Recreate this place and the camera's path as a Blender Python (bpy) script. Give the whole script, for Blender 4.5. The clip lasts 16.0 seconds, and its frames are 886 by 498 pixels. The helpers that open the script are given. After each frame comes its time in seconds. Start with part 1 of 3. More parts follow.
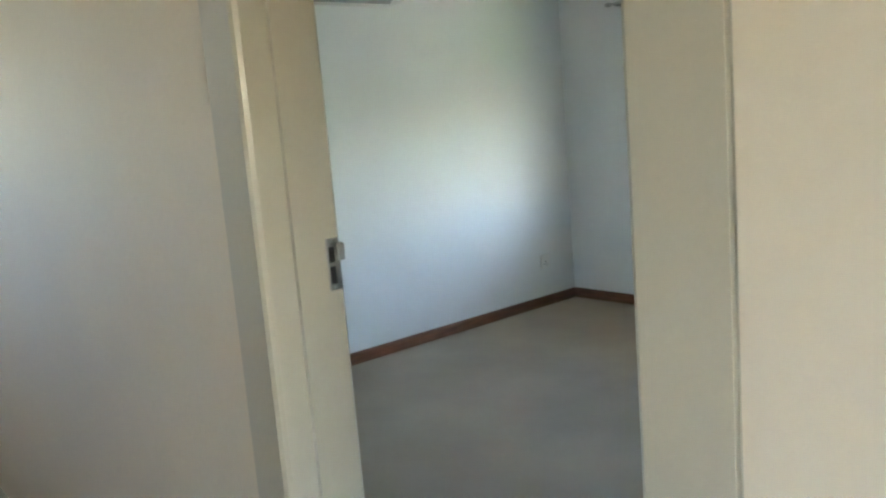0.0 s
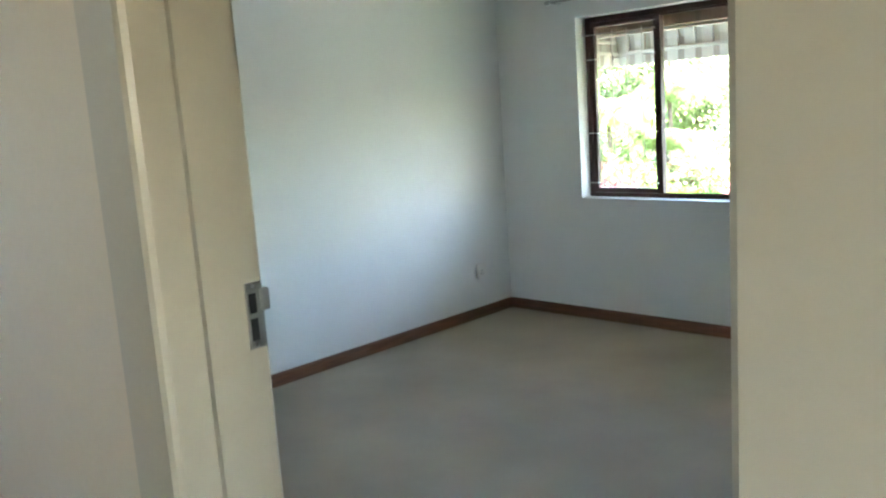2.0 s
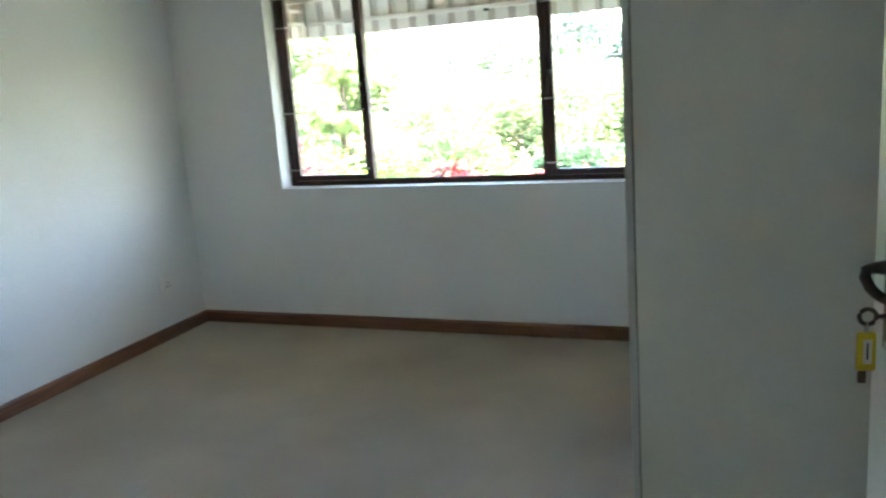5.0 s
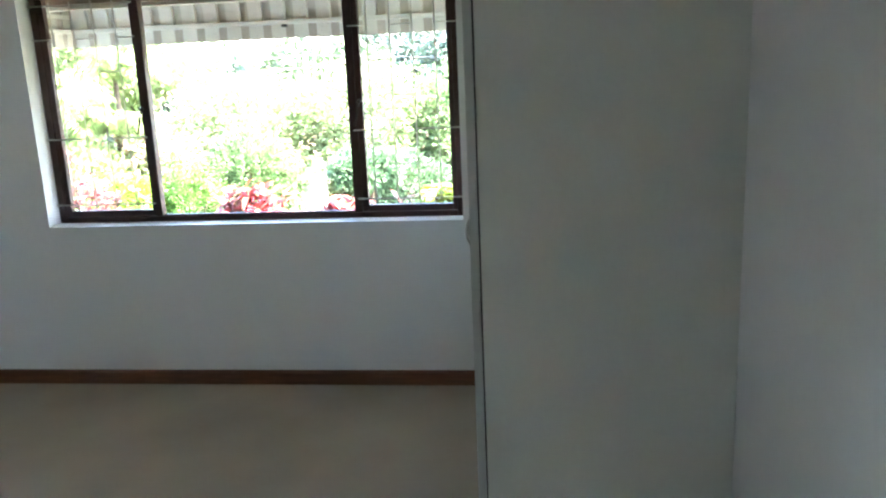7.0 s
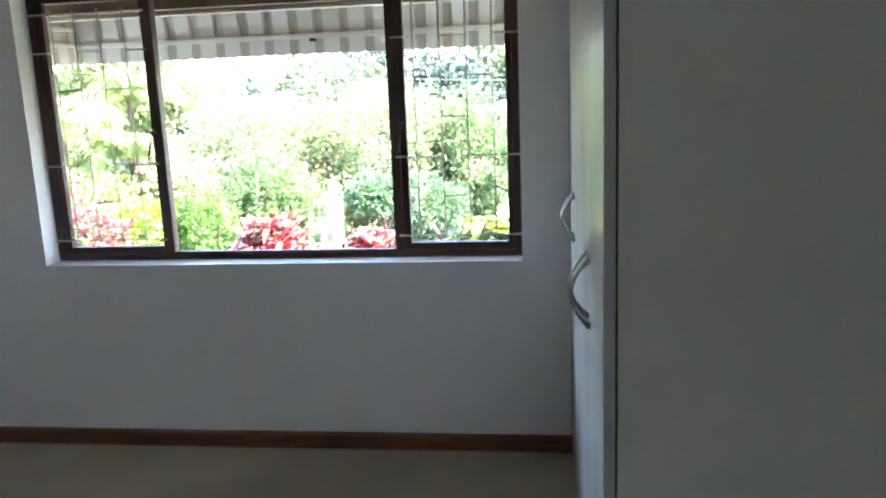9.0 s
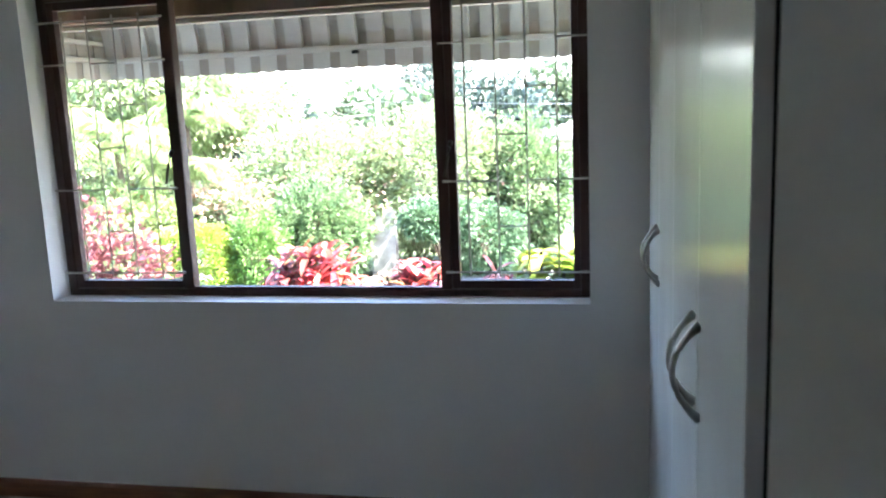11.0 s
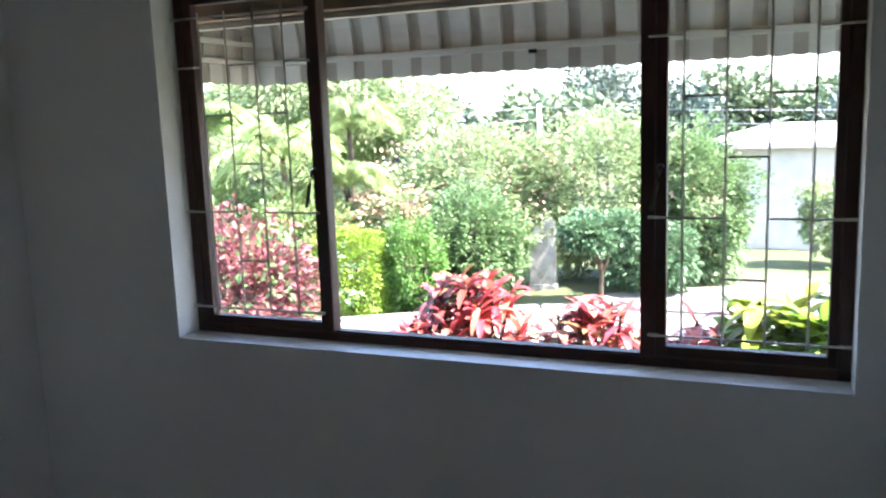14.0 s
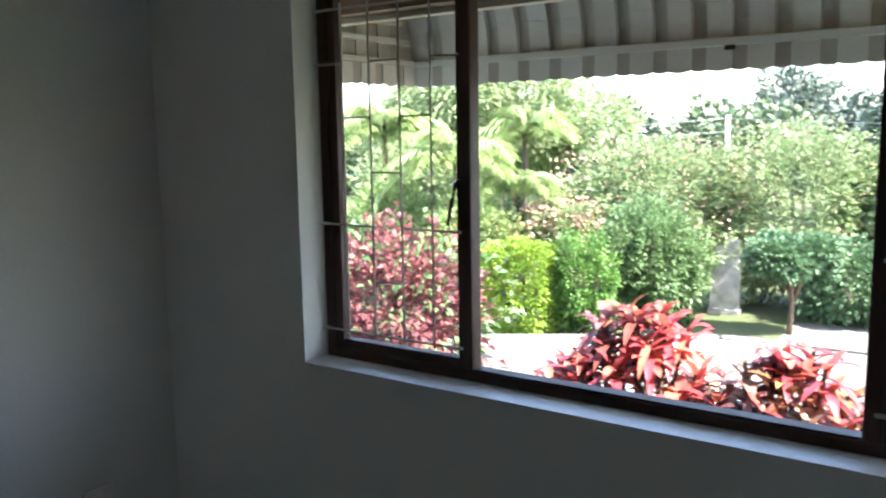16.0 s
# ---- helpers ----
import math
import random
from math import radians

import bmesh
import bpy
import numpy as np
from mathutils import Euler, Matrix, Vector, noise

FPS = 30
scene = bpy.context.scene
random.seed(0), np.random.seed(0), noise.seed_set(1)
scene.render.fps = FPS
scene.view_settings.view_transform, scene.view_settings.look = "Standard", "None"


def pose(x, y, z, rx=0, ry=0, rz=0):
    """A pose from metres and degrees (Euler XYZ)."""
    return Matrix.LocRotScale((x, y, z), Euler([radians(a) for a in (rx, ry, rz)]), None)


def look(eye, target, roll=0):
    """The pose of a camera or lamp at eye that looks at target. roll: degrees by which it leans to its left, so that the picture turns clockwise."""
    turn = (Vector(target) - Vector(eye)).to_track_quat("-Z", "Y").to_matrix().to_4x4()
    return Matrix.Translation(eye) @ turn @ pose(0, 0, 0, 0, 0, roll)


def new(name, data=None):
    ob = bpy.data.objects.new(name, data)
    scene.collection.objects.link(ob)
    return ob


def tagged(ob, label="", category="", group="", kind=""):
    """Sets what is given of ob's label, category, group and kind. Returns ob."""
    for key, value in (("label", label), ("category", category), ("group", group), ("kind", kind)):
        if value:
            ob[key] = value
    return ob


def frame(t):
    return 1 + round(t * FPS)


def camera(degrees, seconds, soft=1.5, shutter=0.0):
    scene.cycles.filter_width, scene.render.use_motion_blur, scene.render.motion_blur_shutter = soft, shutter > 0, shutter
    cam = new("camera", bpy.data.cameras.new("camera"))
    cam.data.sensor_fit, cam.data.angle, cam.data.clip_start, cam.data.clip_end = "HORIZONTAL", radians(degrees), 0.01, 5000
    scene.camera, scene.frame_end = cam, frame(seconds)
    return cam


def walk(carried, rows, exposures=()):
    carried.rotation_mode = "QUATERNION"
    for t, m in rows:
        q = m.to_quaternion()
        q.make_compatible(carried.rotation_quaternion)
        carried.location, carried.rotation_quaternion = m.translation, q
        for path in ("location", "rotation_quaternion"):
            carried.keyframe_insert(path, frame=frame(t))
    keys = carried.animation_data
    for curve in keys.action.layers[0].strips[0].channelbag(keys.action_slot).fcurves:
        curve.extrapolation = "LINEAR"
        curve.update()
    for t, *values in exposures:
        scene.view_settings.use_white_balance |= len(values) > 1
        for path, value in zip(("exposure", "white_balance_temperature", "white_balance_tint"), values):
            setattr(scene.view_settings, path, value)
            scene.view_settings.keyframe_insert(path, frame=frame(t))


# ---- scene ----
cam = camera(57.0, 16.0, soft=2.2, shutter=0.5)
PATH = [
    (0, (4.115, -4.811, 1.455), (2.609, -3.532, 1.143), -4.7),
    (0.5, (4.035, -4.757, 1.448), (2.567, -3.434, 1.141), -4.8),
    (1, (3.975, -4.713, 1.452), (2.534, -3.36, 1.144), -4.6),
    (1.5, (3.904, -4.675, 1.465), (2.495, -3.291, 1.147), -4.1),
    (2, (3.835, -4.621, 1.475), (2.455, -3.21, 1.147), -3.9),
    (2.5, (3.762, -4.562, 1.471), (2.421, -3.119, 1.131), -3.3),
    (3, (3.622, -4.474, 1.436), (2.347, -2.968, 1.091), -3.4),
    (3.5, (3.523, -4.404, 1.428), (2.347, -2.828, 1.069), -3.7),
    (4, (3.406, -4.295, 1.425), (2.364, -2.631, 1.05), -4.4),
    (4.5, (3.350, -4.165, 1.418), (2.455, -2.421, 1.022), -4.5),
    (5, (3.288, -4.102, 1.433), (2.563, -2.285, 1.015), -4.3),
    (5.2, (3.267, -4.094, 1.413), (2.627, -2.245, 1.0), -4.0),
    (7.3, (3.065, -3.693, 1.609), (2.84, -1.759, 1.151), -2.4),
    (7.5, (3.03, -3.633, 1.606), (2.804, -1.697, 1.155), -2.4),
    (8, (2.979, -3.501, 1.596), (2.739, -1.563, 1.164), -2.4),
    (8.5, (2.911, -3.38, 1.581), (2.666, -1.439, 1.166), -2.3),
    (9, (2.867, -3.266, 1.575), (2.61, -1.324, 1.172), -2.3),
    (11.3, (2.791, -2.73, 1.529), (2.387, -0.801, 1.192), -2.2),
    (11.5, (2.756, -2.692, 1.567), (2.348, -0.767, 1.212), -2.0),
    (12, (2.729, -2.576, 1.578), (2.26, -0.664, 1.227), -2.0),
    (12.5, (2.701, -2.471, 1.577), (2.163, -0.576, 1.232), -1.9),
    (13, (2.666, -2.391, 1.57), (2.063, -0.514, 1.233), -2.1),
    (13.5, (2.619, -2.283, 1.562), (1.938, -0.431, 1.236), -2.1),
    (14, (2.563, -2.187, 1.558), (1.812, -0.36, 1.244), -2.0),
    (14.5, (2.528, -2.105, 1.571), (1.7, -0.312, 1.257), -1.6),
    (15, (2.495, -2.013, 1.577), (1.58, -0.262, 1.265), -1.5),
    (15.5, (2.463, -1.91, 1.569), (1.452, -0.211, 1.268), -1.2),
    (16, (2.432, -1.794, 1.547), (1.31, -0.163, 1.265), -0.9),
]
EXPOSURES = [(0, 5.17, 6250, 8), (1.5, 5.22, 6250, 7), (2.5, 5.22, 6250, 7), (3.5, 5.2, 6300, 8), (5, 5.1, 6350, 9), (7.5, 4.98, 6300, 15), (9, 4.6, 6200, 18),
             (11.5, 4.05, 6050, 20), (12.5, 3.72, 6050, 20), (14, 3.42, 6150, 18), (15, 3.18, 6250, 15), (16, 3.04, 6300, 13)]
walk(cam, [(t, look(eye, target, roll)) for t, eye, target, roll in PATH], EXPOSURES)

# ---- daylight ----
SUN_DIR = Vector((0.59, -0.08, 0.80)).normalized()
world = bpy.data.worlds.new("sky")
scene.world = world
world.use_nodes = True
wn = world.node_tree.nodes
sky = wn.new("ShaderNodeTexSky")
sky.sky_type, sky.sun_disc = "NISHITA", False
sky.sun_elevation = math.asin(SUN_DIR.z)
sky.sun_rotation = math.atan2(SUN_DIR.x, SUN_DIR.y)
sky.air_density, sky.dust_density, sky.ozone_density = 1.0, 1.8, 1.0
wn["Background"].inputs["Strength"].default_value = 0.15
world.node_tree.links.new(sky.outputs[0], wn["Background"].inputs[0])
sun = new("sun", bpy.data.lights.new("sun", "SUN"))
sun.data.energy, sun.data.angle, sun.data.color = 4.4, radians(0.5), (1.0, 0.95, 0.86)
sun.matrix_world = look(SUN_DIR * 30, (0, 0, 0))


# ---- materials ----
def material(name, base, rough=0.6, metal=0.0, vary=0.08, scale=6.0, fine=120.0, bump=0.05, dist=0.002, second=None, islands=0.0,
             trans=0.0, stretch=None, coat=0.0):
    """A procedural surface: broad stains, fine grain, relief."""
    m = bpy.data.materials.new(name)
    m.use_nodes = True
    nt = m.node_tree
    b = nt.nodes["Principled BSDF"]
    N, L = nt.nodes.new, nt.links.new
    tc, mp = N("ShaderNodeTexCoord"), N("ShaderNodeMapping")
    if stretch:
        mp.inputs["Scale"].default_value = stretch
    L(tc.outputs["Object"], mp.inputs[0])
    broad, grain = N("ShaderNodeTexNoise"), N("ShaderNodeTexNoise")
    broad.inputs["Scale"].default_value, grain.inputs["Scale"].default_value = scale, fine
    broad.inputs["Detail"].default_value, grain.inputs["Detail"].default_value = 4, 3
    L(mp.outputs[0], broad.inputs[0]), L(mp.outputs[0], grain.inputs[0])
    mix = N("ShaderNodeMix")
    mix.data_type = "RGBA"
    lo = second or tuple(c * (1 - 2 * vary) for c in base)
    mix.inputs["A"].default_value, mix.inputs["B"].default_value = (*lo, 1), (*base, 1)
    ramp = N("ShaderNodeMapRange")
    ramp.inputs["From Min"].default_value, ramp.inputs["From Max"].default_value = 0.33, 0.67
    L(broad.outputs["Fac"], ramp.inputs["Value"]), L(ramp.outputs[0], mix.inputs["Factor"])
    mul = N("ShaderNodeMix")
    mul.data_type, mul.blend_type = "RGBA", "MULTIPLY"
    mul.inputs["Factor"].default_value = 1.0
    g = N("ShaderNodeMapRange")
    g.inputs["To Min"].default_value, g.inputs["To Max"].default_value = 1 - vary, 1 + vary
    L(grain.outputs["Fac"], g.inputs["Value"])
    L(mix.outputs["Result"], mul.inputs["A"]), L(g.outputs[0], mul.inputs["B"])
    colour = mul.outputs["Result"]
    if islands:
        geo, hs = N("ShaderNodeNewGeometry"), N("ShaderNodeHueSaturation")
        v, h = N("ShaderNodeMapRange"), N("ShaderNodeMapRange")
        v.inputs["To Min"].default_value, v.inputs["To Max"].default_value = 1 - islands, 1 + islands
        h.inputs["To Min"].default_value, h.inputs["To Max"].default_value = 0.5 - islands * 0.05, 0.5 + islands * 0.05
        L(geo.outputs["Random Per Island"], v.inputs["Value"]), L(geo.outputs["Random Per Island"], h.inputs["Value"])
        L(colour, hs.inputs["Color"]), L(v.outputs[0], hs.inputs["Value"]), L(h.outputs[0], hs.inputs["Hue"])
        colour = hs.outputs[0]
    L(colour, b.inputs["Base Color"])
    rr = N("ShaderNodeMapRange")
    rr.inputs["To Min"].default_value, rr.inputs["To Max"].default_value = max(0.03, rough - 0.1), min(1, rough + 0.1)
    L(broad.outputs["Fac"], rr.inputs["Value"]), L(rr.outputs[0], b.inputs["Roughness"])
    b.inputs["Metallic"].default_value = metal
    b.inputs["Coat Weight"].default_value = coat
    if trans:
        tl, ms = N("ShaderNodeBsdfTranslucent"), N("ShaderNodeMixShader")
        ms.inputs[0].default_value = trans
        L(colour, tl.inputs["Color"])
        L(b.outputs[0], ms.inputs[1]), L(tl.outputs[0], ms.inputs[2])
        L(ms.outputs[0], nt.nodes["Material Output"].inputs["Surface"])
    if bump:
        bp = N("ShaderNodeBump")
        bp.inputs["Strength"].default_value, bp.inputs["Distance"].default_value = bump, dist
        L(grain.outputs["Fac"], bp.inputs["Height"]), L(bp.outputs[0], b.inputs["Normal"])
    return m


M_WALL = material("plaster_white", (0.78, 0.79, 0.78), 0.75, vary=0.02, scale=1.6, fine=55, bump=0.25, dist=0.002)
M_HALL = material("plaster_beige", (0.65, 0.565, 0.435), 0.7, vary=0.03, scale=1.5, fine=60, bump=0.2, dist=0.002)
M_CEIL = material("ceiling_white", (0.8, 0.8, 0.78), 0.8, vary=0.02)
M_FLOOR = material("carpet_beige", (0.43, 0.365, 0.28), 0.95, vary=0.12, scale=1.1, fine=420, bump=0.7, dist=0.004)
M_HFLOOR = material("hall_tile", (0.42, 0.38, 0.32), 0.4, vary=0.06)
M_BASE = material("baseboard_wood", (0.20, 0.085, 0.04), 0.4, vary=0.2, scale=5, fine=60, stretch=(1, 1, 12), bump=0.1)
M_FRAME = material("mahogany", (0.055, 0.018, 0.012), 0.55, vary=0.22, scale=9, fine=90, stretch=(1, 1, 0.15), bump=0.12)
M_CREAM = material("cream_enamel", (0.45, 0.41, 0.315), 0.35, vary=0.03, scale=4, fine=70, bump=0.12)
M_DOOR = material("door_white", (0.70, 0.70, 0.66), 0.4, vary=0.03, scale=3, fine=60, bump=0.1)
M_MELA = material("melamine_white", (0.57, 0.59, 0.56), 0.22, vary=0.02, scale=2, fine=80, bump=0.05)
M_MELB = material("panel_grey_white", (0.79, 0.80, 0.73), 0.5, vary=0.03, scale=2, fine=80, bump=0.05)
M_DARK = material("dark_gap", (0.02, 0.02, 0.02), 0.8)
M_STEEL = material("satin_steel", (0.55, 0.54, 0.52), 0.3, 1.0, vary=0.06, scale=30, fine=300)
M_HANDLE = material("dull_pewter", (0.42, 0.41, 0.38), 0.34, 1.0, vary=0.1, scale=40, fine=300)
M_BRASS = material("aged_brass", (0.32, 0.28, 0.17), 0.45, 1.0, vary=0.15, scale=40, fine=300)
M_IRON = material("dark_bronze", (0.10, 0.085, 0.07), 0.35, 0.9, vary=0.1, scale=40)
M_BAR = material("bar_cream_paint", (0.60, 0.57, 0.50), 0.4, vary=0.08, scale=20)
M_PLASTIC = material("white_plastic", (0.78, 0.78, 0.75), 0.35, vary=0.02)
M_TAG = material("yellow_tag", (0.75, 0.62, 0.03), 0.35, vary=0.05)
M_RAIL = material("grey_enamel", (0.42, 0.43, 0.43), 0.4, 0.3, vary=0.05)
M_SILL = material("white_gloss_paint", (0.80, 0.81, 0.82), 0.35, vary=0.03, scale=8, fine=60, bump=0.15)
M_AWN = material("awning_enamel", (0.58, 0.57, 0.50), 0.45, vary=0.08, scale=4, fine=50)
M_AWN2 = material("awning_tan_stripe", (0.38, 0.34, 0.28), 0.5, vary=0.1, scale=6, fine=50)
# awning enamel darkened: shade of the recessed ribs put into the colour
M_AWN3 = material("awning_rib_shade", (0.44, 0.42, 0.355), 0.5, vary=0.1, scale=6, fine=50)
M_BATTEN = material("brown_batten", (0.31, 0.23, 0.17), 0.6, vary=0.25, scale=8, stretch=(1, 1, 0.2))
M_EXT = material("outside_plaster", (0.62, 0.60, 0.54), 0.85, vary=0.06, scale=2, fine=30, bump=0.4)
M_GROUND = material("lawn_soil", (0.05, 0.08, 0.022), 0.95, vary=0.25, scale=0.6, fine=30, bump=0.6, dist=0.02, second=(0.075, 0.08, 0.034))
M_PAVE = material("pale_concrete", (0.19, 0.18, 0.16), 0.85, vary=0.08, scale=0.9, fine=40, bump=0.3, dist=0.004)
M_KERB = material("kerb_stone", (0.15, 0.14, 0.125), 0.9, vary=0.15, scale=5)
M_BARK = material("bark", (0.13, 0.09, 0.06), 0.9, vary=0.25, scale=9, fine=60, bump=0.6, dist=0.01)
M_WHITE = material("white_plaster_outside", (0.50, 0.475, 0.445), 0.8, vary=0.08, scale=3, fine=30)
M_OLD = material("weathered_whitewash", (0.46, 0.44, 0.41), 0.85, vary=0.12, scale=3.5, fine=25, bump=0.5, dist=0.006, second=(0.20, 0.19, 0.17))
M_ROOF = material("roof_sheet", (0.55, 0.53, 0.52), 0.6, vary=0.08, scale=2)
M_GLASSD = material("far_window_glass", (0.05, 0.06, 0.07), 0.1)


def leaf_mat(name, base, second, trans=0.3, islands=0.35, rough=0.45):
    return material(name, base, rough, vary=0.12, scale=3.5, fine=40, bump=0, second=second, islands=islands, trans=trans)


L_GREEN = leaf_mat("leaf_green", (0.14, 0.25, 0.06), (0.08, 0.17, 0.035), trans=0.4)
L_MID = leaf_mat("leaf_mid_green", (0.16, 0.24, 0.10), (0.09, 0.16, 0.06), trans=0.4)
L_DARK = leaf_mat("leaf_dark", (0.11, 0.185, 0.09), (0.065, 0.13, 0.06), trans=0.35)
L_LIME = leaf_mat("leaf_lime", (0.26, 0.36, 0.05), (0.17, 0.28, 0.035), trans=0.4)
L_PALE = leaf_mat("leaf_pale", (0.29, 0.35, 0.18), (0.17, 0.24, 0.10), trans=0.4)
L_PALM = leaf_mat("leaf_palm", (0.30, 0.37, 0.16), (0.20, 0.29, 0.10), trans=0.4)
L_RED = leaf_mat("leaf_red", (0.30, 0.045, 0.05), (0.12, 0.03, 0.03))
L_CRIM = leaf_mat("leaf_crimson", (0.52, 0.10, 0.09), (0.28, 0.055, 0.05), rough=0.35)
L_COPPER = leaf_mat("leaf_copper", (0.27, 0.09, 0.095), (0.13, 0.05, 0.05))
L_BRONZE = leaf_mat("leaf_bronze", (0.34, 0.16, 0.07), (0.12, 0.08, 0.03))
L_PINK = leaf_mat("blossom_pink", (0.50, 0.28, 0.20), (0.45, 0.34, 0.26))
L_YEL = leaf_mat("leaf_yellow", (0.38, 0.39, 0.05), (0.13, 0.22, 0.03))
L_FAR = leaf_mat("leaf_far", (0.12, 0.165, 0.085), (0.08, 0.12, 0.06), trans=0.15)
L_BLUE = leaf_mat("leaf_far_bluish", (0.085, 0.12, 0.09), (0.06, 0.09, 0.07), trans=0.1)

GLASS = bpy.data.materials.new("window_glass")
GLASS.use_nodes = True
gb = GLASS.node_tree.nodes["Principled BSDF"]
gb.inputs["Transmission Weight"].default_value = 1.0
gb.inputs["Roughness"].default_value = 0.0
gb.inputs["IOR"].default_value = 1.02
gb.inputs["Base Color"].default_value = (0.97, 0.98, 0.97, 1)


# ---- mesh helpers ----
def add_box(bm, x0, x1, y0, y1, z0, z1, bevel=0.0):
    r = bmesh.ops.create_cube(bm, size=1)["verts"]
    for v in r:
        v.co = Vector(((x0 + x1) / 2 + v.co.x * (x1 - x0), (y0 + y1) / 2 + v.co.y * (y1 - y0), (z0 + z1) / 2 + v.co.z * (z1 - z0)))
    if bevel:
        es = list({e for v in r for e in v.link_edges})
        bmesh.ops.bevel(bm, geom=es, offset=bevel, segments=2, affect="EDGES", profile=0.6)
    return bm


def box(x0, x1, y0, y1, z0, z1, bevel=0.0):
    return add_box(bmesh.new(), x0, x1, y0, y1, z0, z1, bevel)


def add_tube(bm, pts, radius, sides=8, caps=True):
    """A round bar along a line of points; radius may be a list."""
    pts = [Vector(p) for p in pts]
    rad = radius if isinstance(radius, (list, tuple)) else [radius] * len(pts)
    rings = []
    for i, p in enumerate(pts):
        d = (pts[min(i + 1, len(pts) - 1)] - pts[max(i - 1, 0)]).normalized()
        side = d.cross(Vector((0, 0, 1)) if abs(d.z) < 0.9 else Vector((0, 1, 0))).normalized()
        up = side.cross(d)
        rings.append([bm.verts.new(p + (side * math.cos(a) + up * math.sin(a)) * rad[i]) for a in
                      [2 * math.pi * k / sides for k in range(sides)]])
    for a, b in zip(rings, rings[1:]):
        for k in range(sides):
            f = bm.faces.new((a[k], a[(k + 1) % sides], b[(k + 1) % sides], b[k]))
            f.smooth = True
    if caps:
        bm.faces.new(rings[0][::-1]), bm.faces.new(rings[-1])
    return bm


def tube(pts, radius, sides=8):
    return add_tube(bmesh.new(), pts, radius, sides)


def prism(poly, axis, a, b):
    """A closed outline pushed along an axis ('x', 'y' or 'z') from a to b."""
    bm = bmesh.new()
    at = {"z": lambda p, h: (p[0], p[1], h), "x": lambda p, h: (h, p[0], p[1]), "y": lambda p, h: (p[0], h, p[1])}[axis]
    lo, hi = [bm.verts.new(at(p, a)) for p in poly], [bm.verts.new(at(p, b)) for p in poly]
    n = len(poly)
    for i in range(n):
        bm.faces.new((lo[i], lo[(i + 1) % n], hi[(i + 1) % n], hi[i]))
    bm.faces.new(lo[::-1]), bm.faces.new(hi)
    bmesh.ops.recalc_face_normals(bm, faces=bm.faces)
    return bm


def holed_wall(u0, u1, z0, z1, h0, h1, k0, k1, d0, d1):
    """A wall along x from u0 to u1, thick from y = d0 to d1, with one opening h0..h1 by k0..k1."""
    bm = bmesh.new()
    outer, inner = [(u0, z0), (u1, z0), (u1, z1), (u0, z1)], [(h0, k0), (h1, k0), (h1, k1), (h0, k1)]
    rows = [[bm.verts.new((p[0], d, p[1])) for p in loop] for d in (d0, d1) for loop in (outer, inner)]
    for i in range(4):
        j = (i + 1) % 4
        bm.faces.new((rows[0][i], rows[0][j], rows[1][j], rows[1][i]))
        bm.faces.new((rows[2][j], rows[2][i], rows[3][i], rows[3][j]))
        bm.faces.new((rows[1][i], rows[1][j], rows[3][j], rows[3][i]))
        bm.faces.new((rows[0][j], rows[0][i], rows[2][i], rows[2][j]))
    bmesh.ops.recalc_face_normals(bm, faces=bm.faces)
    return bm


def mesh_of(name, bm, mat):
    me = bpy.data.meshes.new(name)
    bm.to_mesh(me)
    bm.free()
    me.materials.append(mat)
    return me


def thing(name, label, category, group="", at=(0, 0, 0), kind=""):
    ob = new(name)
    ob.empty_display_size = 0.05
    ob.location = at
    return tagged(ob, label, category, group, kind)


def part(name, bm, mat, parent, label=""):
    ob = new(name, mesh_of(name, bm, mat))
    ob.parent = parent
    return tagged(ob, label)


def setting(name, bm, mat, label):
    return tagged(new(name, mesh_of(name, bm, mat)), label, name.split("_")[0], kind="structure")


def leaves(name, sites, mat, parent, length, width, droop=0.35, label="", seed=1):
    """Many small bent leaves, each at a site (place, outward direction)."""
    rng = random.Random(seed)
    vs, fs = [], []
    for p, d in sites:
        d = (Vector(d) + Vector((rng.uniform(-1, 1), rng.uniform(-1, 1), rng.uniform(-0.7, 0.7))) * 0.8).normalized()
        side = d.cross(Vector((rng.uniform(-1, 1), rng.uniform(-1, 1), 1))).normalized()
        n = side.cross(d)
        l, w = length * rng.uniform(0.6, 1.25), width * rng.uniform(0.7, 1.2)
        p = Vector(p)
        k = len(vs)
        mid, tip = p + d * l * 0.5 + n * l * 0.05, p + d * l - Vector((0, 0, droop * l)) * rng.uniform(0.3, 1.2)
        vs += [p, mid + side * w * 0.5, mid - side * w * 0.5, mid - n * w * 0.18, tip]
        fs += [(k, k + 1, k + 3), (k, k + 3, k + 2), (k + 1, k + 4, k + 3), (k + 3, k + 4, k + 2)]
    me = bpy.data.meshes.new(name)
    me.from_pydata(vs, [], fs)
    me.materials.append(mat)
    ob = new(name, me)
    ob.parent = parent
    return tagged(ob, label)


